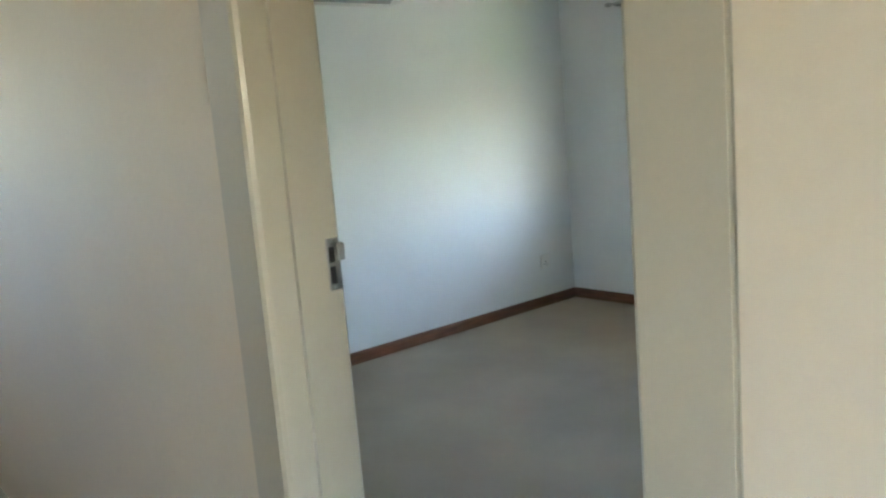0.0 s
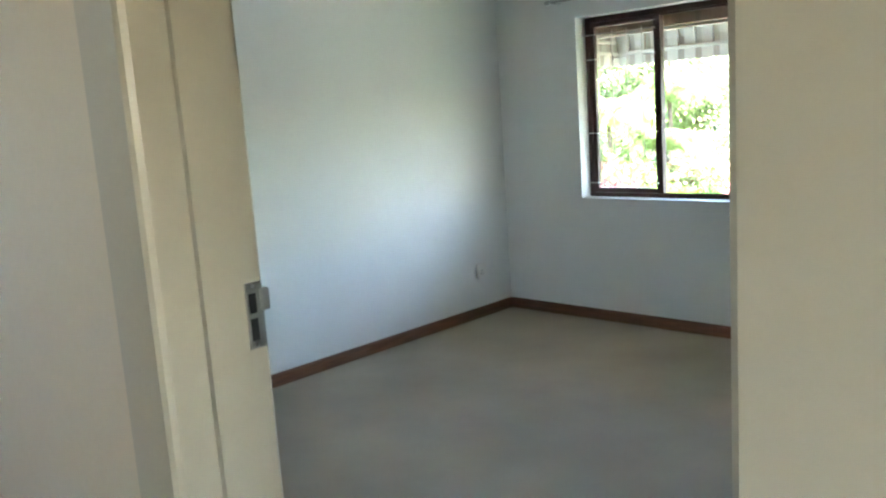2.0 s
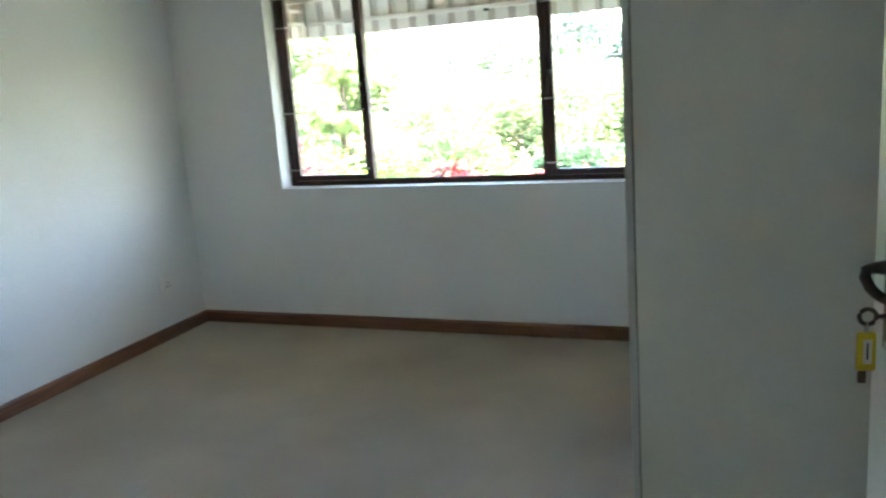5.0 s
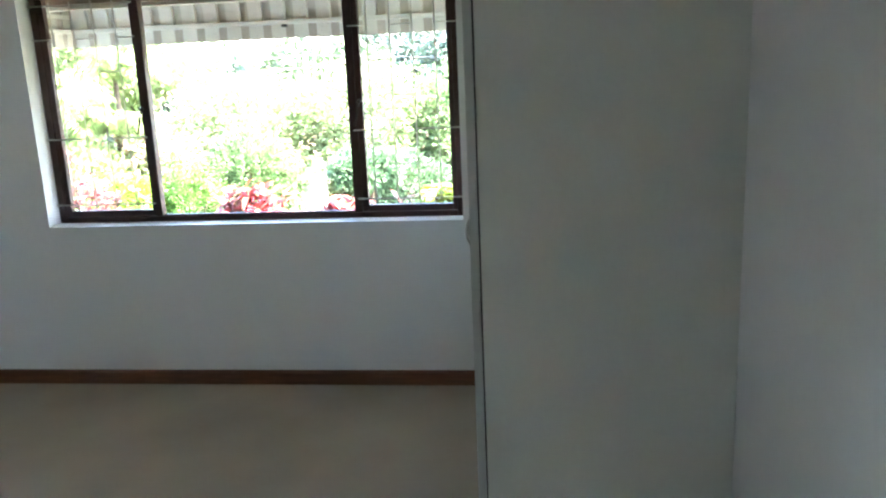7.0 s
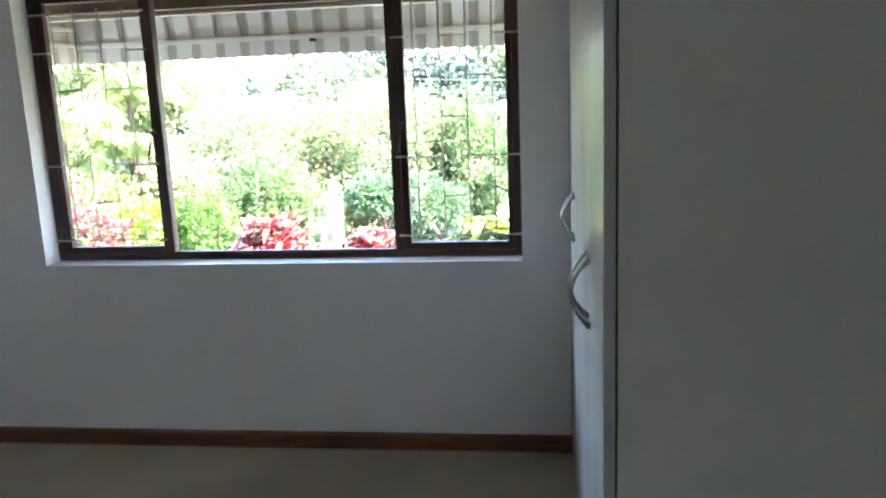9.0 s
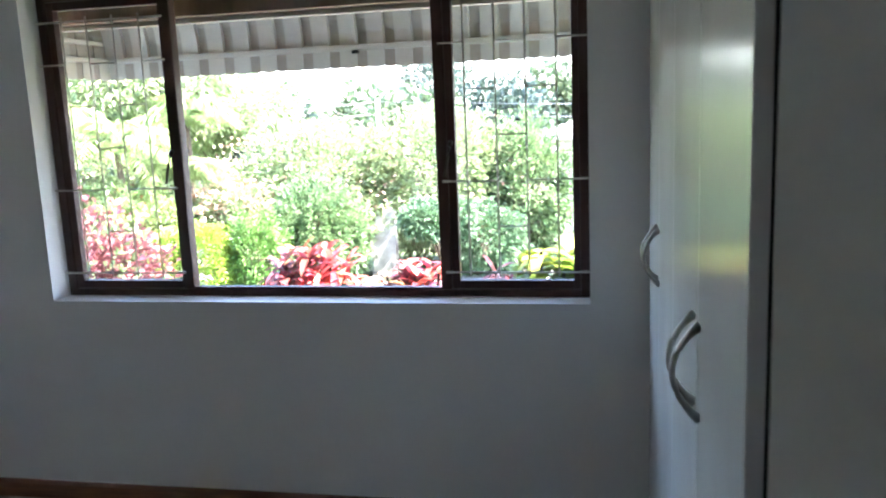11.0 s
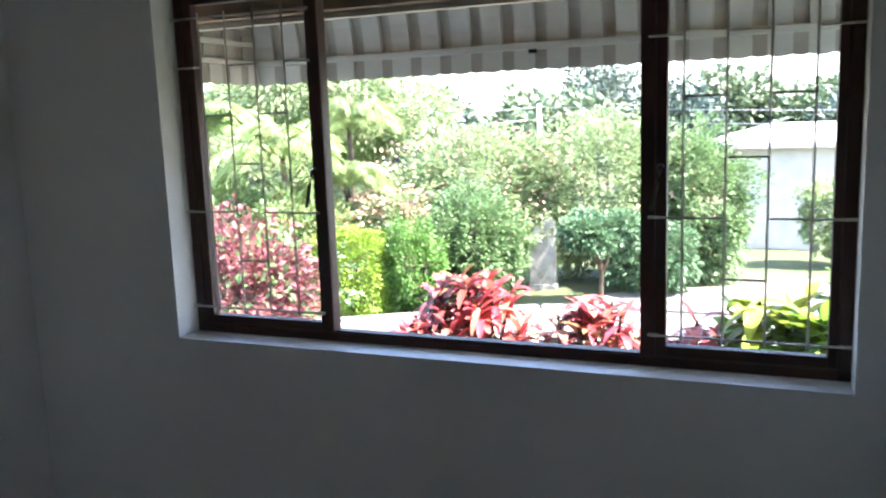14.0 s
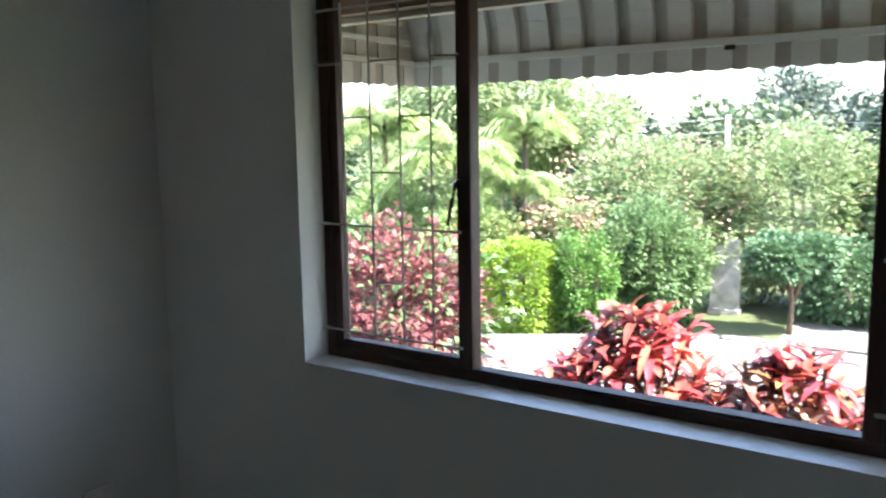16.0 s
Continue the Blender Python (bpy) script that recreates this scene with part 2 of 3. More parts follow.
def cloud(rng, count, centre, radii, hollow=0.55, rough=0.35, floor=None, boxy=0.0):
    """Sites scattered through a lumpy crown."""
    c, out = Vector(centre), []
    off = Vector((rng.uniform(0, 50), rng.uniform(0, 50), rng.uniform(0, 50)))
    while len(out) < count:
        d = Vector((rng.gauss(0, 1), rng.gauss(0, 1), rng.gauss(0, 1))).normalized()
        lump = 1 + rough * noise.noise(d * 2.2 + off) + 0.5 * rough * noise.noise(d * 5.5 + off)
        r = (hollow + (1 - hollow) * rng.random() ** 0.5) * lump
        if boxy:
            r *= (1 - boxy) + boxy / max(abs(d.x), abs(d.y), abs(d.z))
        if noise.noise(d * 4 + off * 1.7) < -0.28:
            continue
        p = c + Vector((d.x * radii[0], d.y * radii[1], d.z * radii[2])) * r
        if floor is not None and p.z < floor:
            continue
        out.append((p, (d.x, d.y, d.z + 0.25)))
    return out


def stems(parent, base, tops, r0, name="branch", mat=None):
    for i, t in enumerate(tops):
        b, t = Vector(base), Vector(t)
        m = b.lerp(t, 0.5) + Vector((0, 0, 0.08 * (t - b).length))
        part("trunk" if i == 0 and name == "trunk" else "branch", tube([b, m, t], [r0, r0 * 0.7, r0 * 0.35], 7), mat or M_BARK, parent)


# ---- plan of the room ----
RX, RY, CEIL = 3.565, -3.98, 2.5          # far right wall, door wall, ceiling
HALL_Y, HALL_B = -4.12, -5.75             # hall: door wall's other face, back wall
WX0, WX1, WZ0, WZ1 = 0.668, 2.760, 0.842, 2.03   # window opening
OUT = 0.27                                 # outer face of the window wall
GROUND = -0.30

setting("wall_window", holed_wall(-0.25, 3.565, -0.3, CEIL, WX0, WX1, WZ0, WZ1, 0, 0.156), M_WALL, "white plastered wall below and around the wide window")
setting("wall_window_outside", holed_wall(-0.25, 3.565, -0.6, CEIL, WX0 - 0.10, WX1 + 0.06, WZ0 - 0.05, WZ1 + 0.02, 0.157, OUT), M_EXT, "outer leaf of the window wall")
setting("wall_left", box(-0.25, 0, -4.12, 0, -0.3, CEIL), M_WALL, "white plastered wall washed by soft daylight")
setting("wall_right", box(RX, RX + 0.25, -3.40, OUT, -0.3, CEIL), M_WALL, "white plastered wall behind the fitted wardrobe")
setting("wall_niche", box(3.76, 3.90, -4.12, -3.40, -0.3, CEIL), M_WALL, "white plastered wall behind the open door")
setting("wall_door", holed_wall(0.0, 3.76, -0.3, CEIL, 2.742, 3.691, -0.02, 2.10, HALL_Y, RY), M_WALL, "white wall around the bedroom doorway")
setting("wall_hall_left", box(-0.25, 2.742, HALL_Y - 0.02, HALL_Y - 0.001, -0.3, CEIL), M_HALL, "beige painted passage wall beside the door frame")
setting("wall_hall_right", box(3.727, 7.2, HALL_Y - 0.0065, HALL_Y - 0.001, -0.3, CEIL), M_HALL, "beige painted passage wall beside the door frame")
setting("wall_hall_over", box(2.742, 3.698, HALL_Y - 0.02, HALL_Y - 0.001, 2.10, CEIL), M_HALL, "beige painted passage wall over the door frame")
setting("wall_hall_end", box(-0.45, -0.25, HALL_B - 0.2, -4.12, -0.3, CEIL), M_HALL, "plain beige passage end wall")
setting("floor", box(-0.25, RX + 0.3, RY, 0, -0.12, 0.010), M_FLOOR, "beige short-pile carpet over the bedroom floor")
setting("floor_hall", box(-0.25, 7.2, HALL_B, RY - 0.001, -0.12, -0.002), M_HFLOOR, "plain tan passage floor")
# reaches past the passage walls: an added overhang keeping sun out of the openings
setting("ceiling", box(-0.45, 8.0, HALL_B - 0.9, OUT + 0.35, CEIL, CEIL + 0.15), M_CEIL, "flat white ceiling, extended outside as an unseen sun-blocking overhang")


def daylight_openings():
    """The passage: daylight from unseen openings added to light it, one in its far end and two in its back wall."""
    bm = bmesh.new()
    for y0, y1, z0, z1 in ((HALL_B - 0.2, -5.35, -0.3, CEIL), (-4.5, -4.12, -0.3, CEIL), (-5.35, -4.5, -0.3, 1.1), (-5.35, -4.5, 2.0, CEIL)):
        add_box(bm, 7.2, 7.4, y0, y1, z0, z1)
    setting("wall_hall_far", bm, M_HALL, "unseen beige passage end wall with an opening added for daylight")
    setting("wall_hall_back", holed_wall(2.6, 7.2, -0.3, CEIL, 4.7, 5.25, 1.0, 1.95, HALL_B - 0.2, HALL_B), M_HALL, "unseen beige passage back wall with an opening added for daylight")
    setting("wall_hall_back_left", holed_wall(-0.25, 2.6, -0.3, CEIL, 0.75, 1.4, 1.5, 2.15, HALL_B - 0.2, HALL_B), M_HALL, "unseen beige passage back wall with a second opening added for daylight")


daylight_openings()


def baseboard(name, x0, x1, y0, y1, along):
    h, d = 0.083, 0.018
    if along == "x":
        prof = [(y0, 0), (y0, h), (y0 - d * 0.55, h), (y0 - d, h - 0.012), (y0 - d, 0)]
        bm = prism(prof, "x", x0, x1)
    else:
        prof = [(x0, 0), (x0, h), (x0 + d * 0.55, h), (x0 + d, h - 0.012), (x0 + d, 0)]
        bm = prism(prof, "y", y0, y1)
    setting(name, bm, M_BASE, "dark stained wooden baseboard along the wall")


baseboard("baseboard_window", 0.0, 2.955, 0, 0, "x")
baseboard("baseboard_left", 0, 0, RY, -0.018, "y")


# ---- door frame and door ----
def door_frame():
    f = thing("door_frame", "cream enamelled steel door frame around the doorway", "door frame", at=(3.22, -4.0, 0), kind="structure")
    f.matrix_world = Matrix.Identity(4)
    hall, stop, room = -4.146, -4.068, -3.968

    def jamb(mirror):
        rebate, front = (2.776, -3.938) if mirror else (2.829, -3.972)
        pr = [(2.742, front), (rebate - 0.004, front), (rebate, front - 0.004), (rebate, stop), (2.832, stop - 0.004), (2.838, stop - 0.012), (2.838, hall + 0.014), (2.835, hall + 0.005), (2.828, hall), (2.722, hall), (2.716, hall + 0.012),
              (2.716, HALL_Y - 0.021), (2.742, HALL_Y - 0.021)]
        if mirror:
            pr = [(6.440 - x + (0.001 if x < 2.73 else 0.0), y + (0.02 if y < -4.13 else 0.0)) for x, y in pr][::-1]
        return prism(pr, "z", 0, 2.06)
    part("left_jamb", jamb(False), M_CREAM, f)
    part("right_jamb", jamb(True), M_CREAM, f)
    pr = [(-3.938, 2.10), (-3.938, 2.063), (stop, 2.063), (stop, 2.03), (hall + 0.012, 2.03), (hall, 2.04), (hall, 2.145), (HALL_Y - 0.021, 2.15), (HALL_Y - 0.021, 2.10)]
    part("head", prism(pr, "x", 2.777, 3.663), M_CREAM, f)
    px = 2.829
    plate = part("strike_plate", box(px, px + 0.0025, -4.004, -3.976, 1.156, 1.254, 0.001), M_HANDLE, f, "worn steel strike plate")
    for z0, z1 in ((1.209, 1.238), (1.168, 1.201)):
        part("slot", box(px + 0.0026, px + 0.0032, -4.000, -3.988, z0, z1), M_DARK, plate, "dark latch slot")
    lip = box(px - 0.003, px + 0.006, -3.981, -3.966, 1.210, 1.243, 0.003)
    part("lip", lip, M_HANDLE, plate, "folded steel latch lip")
    for z in (1.161, 1.249):
        part("screw", tube([(px + 0.002, -3.992, z), (px + 0.0038, -3.992, z)], 0.003, 8), M_STEEL, plate)


door_frame()


def door_leaf():
    # local: hinge edge at x=0, free edge at x=-0.76, passage face at y=-0.04
    d = thing("door", "open white painted flush door swung into the room", "door", at=(3.655, -3.945, 0.012))
    d.rotation_euler = (0, 0, -radians(76.1))
    part("leaf", box(-0.87, 0, -0.04, 0, 0, 2.02, 0.002), M_DOOR, d)
    hx, hz = -0.81, 1.161
    pl = part("lock_plate", box(hx - 0.014, hx + 0.014, -0.048, -0.0402, hz - 0.062, hz + 0.066, 0.003), M_BRASS, d, "tarnished long door plate")
    for z in (hz - 0.055, hz + 0.059):
        part("screw", tube([(hx, -0.0475, z), (hx, -0.0495, z)], 0.004, 8), M_STEEL, pl)
    part("keyhole", box(hx - 0.003, hx + 0.003, -0.0486, -0.0481, hz - 0.030, hz - 0.016), M_DARK, pl)
    pts = [(hx, -0.046, hz + 0.030), (hx, -0.064, hz + 0.030), (hx + 0.002, -0.072, hz + 0.028), (hx + 0.008, -0.075, hz + 0.022), (hx + 0.018, -0.073, hz + 0.013), (hx + 0.030, -0.069, hz + 0.008), (hx + 0.042, -0.066, hz + 0.007)]
    part("lever", tube(pts, [0.009, 0.006, 0.006, 0.006, 0.0058, 0.0055, 0.005], 10), M_IRON, d, "dark bronze curved lever")
    for z in (0.25, 1.75):
        part("hinge", tube([(0.006, -0.002, z), (0.006, -0.002, z + 0.1)], 0.006, 8), M_STEEL, d)
    k = thing("key", "steel key in the lock with a yellow plastic tag", "key")
    k.matrix_world = Matrix.LocRotScale(d.location, d.rotation_euler, None)
    kz = hz - 0.023
    part("shank", tube([(hx, -0.040, kz), (hx, -0.060, kz)], 0.0026, 8), M_IRON, k)
    ring = [(hx + 0.000, -0.068 + 0.0085 * math.cos(a), kz + 0.0085 * math.sin(a)) for a in [2 * math.pi * i / 18 for i in range(19)]]
    part("bow", tube(ring, 0.0024, 7), M_IRON, k, "round key bow")
    link = [(hx + 0.004 * math.cos(a), -0.069, kz - 0.012 + 0.006 * math.sin(a)) for a in [2 * math.pi * i / 12 for i in range(13)]]
    part("split_ring", tube(link, 0.0012, 6), M_STEEL, k)
    tag = part("tag", box(hx - 0.004, hx + 0.004, -0.078, -0.059, kz - 0.060, kz - 0.017, 0.003), M_TAG, k, "yellow plastic key tag")
    for s in (-1, 1):
        part("paper", box(hx + s * 0.0042 - 0.0003, hx + s * 0.0042 + 0.0003, -0.073, -0.064, kz - 0.051, kz - 0.024), M_PLASTIC, tag, "white paper slip")
        part("ink", box(hx + s * 0.0048 - 0.0002, hx + s * 0.0048 + 0.0002, -0.0697, -0.0677, kz - 0.046, kz - 0.028), M_DARK, tag, "dark pen line")
    part("bit", box(hx - 0.002, hx + 0.002, -0.076, -0.068, kz - 0.074, kz - 0.060, 0.001), M_IRON, k, "second small key")


door_leaf()


# ---- window ----
def window():
    w = thing("window_1", "dark varnished timber window with two side casements", "window", kind="structure")
    y0, y1, sash0, sash1 = 0.105, 0.155, 0.113, 0.147
    part("window_frame", box(WX0, WX0 + 0.034, y0, y1, WZ0, WZ1, 0.004), M_FRAME, w, "dark reddish-brown timber frame")
    part("frame_right", box(WX1 - 0.034, WX1, y0, y1, WZ0, WZ1, 0.004), M_FRAME, w)
    part("frame_head", box(WX0 + 0.034, WX1 - 0.034, y0, y1, WZ1 - 0.035, WZ1, 0.004), M_FRAME, w)
    part("frame_sill", box(WX0 + 0.034, WX1 - 0.034, y0 - 0.004, y1 + 0.02, WZ0, WZ0 + 0.029, 0.004), M_FRAME, w)
    for x0, x1 in ((1.188, 1.221), (2.216, 2.256)):
        part("mullion", box(x0, x1, y0, y1, WZ0 + 0.029, WZ1 - 0.035, 0.004), M_FRAME, w)
    part("glazing_bead", box(1.221, 2.216, 0.109, 0.116, WZ0 + 0.029, WZ0 + 0.036, 0.002), M_FRAME, w)
    part("glazing_bead", box(1.221, 2.216, 0.109, 0.116, WZ1 - 0.048, WZ1 - 0.035, 0.002), M_FRAME, w)
    p = part("pane", box(1.221, 2.216, 0.117, 0.120, WZ0 + 0.029, WZ1 - 0.035), GLASS, w, "clear fixed glass pane")
    p.visible_shadow = False
    for x0, x1, wl, wr, latch in ((WX0 + 0.034, 1.188, 0.030, 0.018, 1.178), (2.256, WX1 - 0.034, 0.031, 0.024, 2.270)):
        s = part("casement", box(x0 + 0.001, x0 + wl, sash0, sash1, WZ0 + 0.031, WZ1 - 0.036, 0.003), M_FRAME, w, "side-hung timber casement")
        part("stile", box(x1 - wr, x1 - 0.001, sash0, sash1, WZ0 + 0.031, WZ1 - 0.036, 0.003), M_FRAME, s)
        part("rail", box(x0 + wl, x1 - wr, sash0, sash1, WZ0 + 0.031, WZ0 + 0.061, 0.003), M_FRAME, s)
        part("rail", box(x0 + wl, x1 - wr, sash0, sash1, WZ1 - 0.068, WZ1 - 0.036, 0.003), M_FRAME, s)
        g = part("pane", box(x0 + wl, x1 - wr, 0.130, 0.133, WZ0 + 0.061, WZ1 - 0.068), GLASS, s, "clear glass pane")
        g.visible_shadow = False
        part("catch", tube([(latch, sash0, 1.41), (latch, 0.098, 1.405), (latch - 0.008, 0.088, 1.36), (latch - 0.022, 0.086, 1.29)], [0.010, 0.009, 0.006, 0.005], 8), M_IRON, s, "dark window catch")
    # painted ledge of the opening
    tagged(new("window_sill", mesh_of("window_sill", box(WX0 + 0.001, WX1 - 0.001, -0.004, 0.100, WZ0 - 0.002, WZ0 + 0.003, 0.001), M_SILL)), "white painted plaster window ledge", "sill", kind="structure")


window()


def burglar_bars(name, x0, x1, xs):
    b = thing(name, "cream painted steel burglar bars in a staggered grid", "burglar bars", "burglar bars over the casements")
    y, r = 0.084, 0.0035
    zs = (0.939, 1.272, 1.756, 1.915)
    for x in xs:
        part("upright", tube([(x, y, 0.928), (x, y, 1.930)], r, 6), M_BAR, b)

    def rail(a, c, z):
        part("rail", tube([(a, y + 0.004, z), (c, y + 0.004, z)], r, 6), M_BAR, b)
    rail(x0, x1, zs[0]), rail(x0, x1, zs[3])
    rail(x0, xs[1], zs[1]), rail(xs[2], x1, zs[1])
    rail(x0, xs[0], zs[2]), rail(xs[1], xs[2], zs[2]), rail(xs[3], x1, zs[2])
    rail(xs[0], xs[1], 1.596), rail(xs[2], xs[3], 1.596)
    rail(xs[1], xs[2], 1.434), rail(xs[1], xs[2], 1.107)
    for z in (zs[0], zs[1], zs[3]):
        for x, s in ((x0, 1), (x1, -1)):
            part("lug", box(min(x, x + s * 0.03), max(x, x + s * 0.03), y + 0.002, y + 0.013, z - 0.004, z + 0.004, 0.001), M_BAR, b)


burglar_bars("burglar_bars", 0.671, 1.196, [0.783, 0.888, 0.997, 1.105])
burglar_bars("burglar_bars", 2.240, 2.757, [2.332, 2.440, 2.546, 2.652])


def curtain_rail():
    c = thing("curtain_rail", "thin grey metal curtain rail over the window", "curtain rail")
    part("rod", tube([(0.50, -0.065, 2.145), (2.90, -0.065, 2.145)], 0.009, 10), M_RAIL, c)
    for x in (0.50, 2.90):
        part("finial", tube([(x - 0.022, -0.065, 2.145), (x, -0.065, 2.145), (x + 0.022, -0.065, 2.145)], [0.012, 0.018, 0.012], 10), M_RAIL, c)
    for x in (0.56, 1.7, 2.84):
        part("bracket", box(x - 0.008, x + 0.008, -0.070, 0.0, 2.128, 2.140, 0.002), M_RAIL, c)


curtain_rail()


def air_conditioner():
    a = thing("air_conditioner", "white wall-mounted air conditioner with a grey outlet flap", "air conditioner")
    y0, y1, z0 = -2.50, -1.60, 2.165
    pr = [(0.0, z0), (0.0, z0 + 0.27), (0.15, z0 + 0.27), (0.185, z0 + 0.24), (0.19, z0 + 0.09), (0.16, z0 + 0.02), (0.13, z0)]
    bm = prism([(y, z) for y, z in pr], "y", y0, y1)
    part("body", bm, M_PLASTIC, a)
    part("flap", prism([(0.135, z0 - 0.004), (0.165, z0 + 0.018), (0.162, z0 + 0.024), (0.130, z0 + 0.002)], "y", y0 + 0.06, y1 - 0.09), M_RAIL, a, "grey air outlet flap")
    part("side_cap", box(0.02, 0.15, y1 - 0.001, y1 + 0.012, z0 + 0.01, z0 + 0.25, 0.005), M_PLASTIC, a)


air_conditioner()


def socket():
    s = thing("wall_socket", "white plastic double wall socket above the baseboard", "socket")
    part("plate", box(0.0, 0.009, -0.375, -0.275, 0.295, 0.395, 0.003), M_PLASTIC, s)
    for y in (-0.348, -0.302):
        part("switch", box(0.009, 0.013, y - 0.008, y + 0.008, 0.365, 0.383, 0.002), M_PLASTIC, s)
    for y, z in ((-0.325, 0.345), (-0.338, 0.322), (-0.312, 0.322)):
        part("pin_hole", box(0.0091, 0.0097, y - 0.004, y + 0.004, z - 0.004, z + 0.004), M_DARK, s)


socket()


# ---- fitted wardrobe ----
def wardrobe():
    wd = thing("wardrobe", "white melamine fitted wardrobe with bow handles", "wardrobe", at=(3.26, -0.96, 0))
    wd.location = (0, 0, 0)
    xf, ye = 2.955, -1.945
    gap = xf + 0.020
    part("end_panel", box(gap + 0.004, RX, ye, ye + 0.018, 0, CEIL - 0.004, 0.001), M_MELB, wd, "plain off-white end panel")
    part("carcass", box(gap + 0.005, RX, ye + 0.0185, -0.004, 0.0, CEIL - 0.006), M_MELB, wd)
    # near-black strip added behind the doors to draw the shadow in their gaps
    part("gap_shadow", box(gap + 0.0005, gap + 0.0045, ye + 0.006, -0.076, 0.068, 2.422), M_DARK, wd, "dark strip standing in for the shadow in the door gaps")
    edges = [ye, -1.500, -1.020, -0.540, -0.075]
    for i in range(4):
        a, c = edges[i] + 0.0015, edges[i + 1] - 0.0015
        d = part("door", box(xf, gap, a, c, 0.07, 2.42, 0.002), M_MELA, wd, "smooth white cupboard door")
        hy = (c - 0.036) if i in (0, 2) else (a + 0.036)
        arc = [(xf - 0.042 * math.sin(math.pi * k / 16) ** 0.8, hy, 1.040 + 0.150 * k / 16) for k in range(17)]
        part("handle", tube(arc, [0.0085, 0.007] + [0.0052] * 13 + [0.007, 0.0085], 10), M_HANDLE, d, "bowed dull pewter handle")
    part("filler", box(xf + 0.006, gap + 0.0045, -0.073, -0.002, 0.0, CEIL - 0.006), M_MELA, wd)
    part("plinth", box(xf + 0.012, gap + 0.0045, ye + 0.019, -0.074, 0.0, 0.066), M_MELA, wd)
    part("cornice", box(xf + 0.002, gap + 0.0035, ye, -0.074, 2.424, CEIL - 0.006), M_MELA, wd)


wardrobe()


# ---- outside: awning ----
def awning():
    a = thing("awning", "pale ribbed metal awning with a tan striped scalloped valance", "awning")
    x0, x1, yb, yf, zb, zf = 0.33, 3.10, 0.352, 1.08, 2.30, 1.835
    period, pale = 0.137, 0.086

    def bow(f):
        turn = math.pi / 2 * f
        return yb + (yf - yb) * math.sin(turn) ** 0.9, zf + (zb - zf) * max(0.0, math.cos(turn)) ** 0.85

    def tray(name, xa, xb, lift, lip, mat):
        """One curved strip of the sheet, with turned-up edges."""
        bm = bmesh.new()
        cross = [(xa, lift + lip), (xa + 0.002, lift), (xb - 0.002, lift), (xb, lift + lip)]
        rows = []
        for k in range(15):
            y, z = bow(k / 14)
            ya, za = bow(min(1, k / 14 + 0.01))
            n = Vector((0, -(za - z), ya - y)).normalized() if k < 14 else Vector((0, 1, 0))
            rows.append([[bm.verts.new((px, y + n.y * (pz + o), z + n.z * (pz + o))) for px, pz in cross] for o in (0.0, 0.003)])
        for r0, r1 in zip(rows, rows[1:]):
            for lay in (0, 1):
                for i in range(3):
                    q = (r0[lay][i], r0[lay][i + 1], r1[lay][i + 1], r1[lay][i])
                    bm.faces.new(q if lay else q[::-1])
        part(name, bm, mat, a)
    x = x0
    while x < x1 - 0.02:
        tray("pan", x - (0.024 if x == x0 else 0.0), min(x + pale, x1 + 0.024), 0.0, 0.028, M_AWN)
        if x + period < x1 + 0.01:
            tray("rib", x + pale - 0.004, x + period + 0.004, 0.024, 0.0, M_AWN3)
        x += period
    part("front_rail", box(x0, x1, yf - 0.02, yf + 0.015, zf - 0.012, zf + 0.014, 0.003), M_AWN, a)
    part("back_rail", box(x0, x1, yb - 0.03, yb + 0.004, 1.908, 1.928, 0.003), M_AWN, a)
    part("batten", box(x0 - 0.1, x1, OUT, yb - 0.003, 1.929, 2.33, 0.004), M_BATTEN, a, "brown timber batten")
    # valance of alternating strips with rounded lower ends

    def strip(origin, along, wide, high, mat):
        bm = bmesh.new()
        lo = [(0, 0)] + [(wide * k / 6, -high - 0.008 * math.sin(math.pi * k / 6)) for k in range(7)] + [(wide, 0)]
        f = [bm.verts.new(Vector(origin) + Vector(along) * u + Vector((0, 0, v))) for u, v in lo]
        n2 = Vector(along).cross(Vector((0, 0, 1))) * 0.003
        b = [bm.verts.new(v.co + n2) for v in f]
        bm.faces.new(f), bm.faces.new(b[::-1])
        for i in range(len(f)):
            j = (i + 1) % len(f)
            bm.faces.new((f[j], f[i], b[i], b[j]))
        bmesh.ops.recalc_face_normals(bm, faces=bm.faces)
        part("valance_strip", bm, mat, a)
    x = x0
    while x < x1 - 0.02:
        strip((x, yf, zf - 0.010), (1, 0, 0), pale, 0.078, M_AWN)
        strip((x + pale - 0.008, yf + 0.008, zf - 0.010), (1, 0, 0), period - pale + 0.016, 0.076, M_AWN2)
        x += period
    for xs in (x0, x1):
        y = yf
        while y > OUT + 0.14:
            strip((xs, y - 0.001, zf - 0.010), (0, -1, 0), pale, 0.078, M_AWN)
            strip((xs - 0.008, y - pale + 0.008, zf - 0.010), (0, -1, 0), period - pale + 0.016, 0.076, M_AWN2)
            y -= period
    # closed sides: tan sheet, uprights in the shaded rib colour, two rails
    curve = [bow(k / 10) for k in range(11)]
    for xs, out in ((x0, -1), (x1, 1)):
        part("side_panel", prism([(OUT, zf - 0.03), (OUT, zb + 0.03)] + [(y, z + 0.03) for y, z in curve] + [(yf, zf - 0.03)], "x", xs + out * 0.022, xs + out * 0.016), M_AWN2, a, "tan side panel of the awning")
        for z, y1 in ((zf + 0.002, yf), (zf + 0.085, yf - 0.05), (zf + 0.16, yf - 0.10)):
            part("side_rail", box(xs - 0.009, xs + 0.009, OUT, y1, z - 0.011, z + 0.011, 0.002), M_AWN, a)
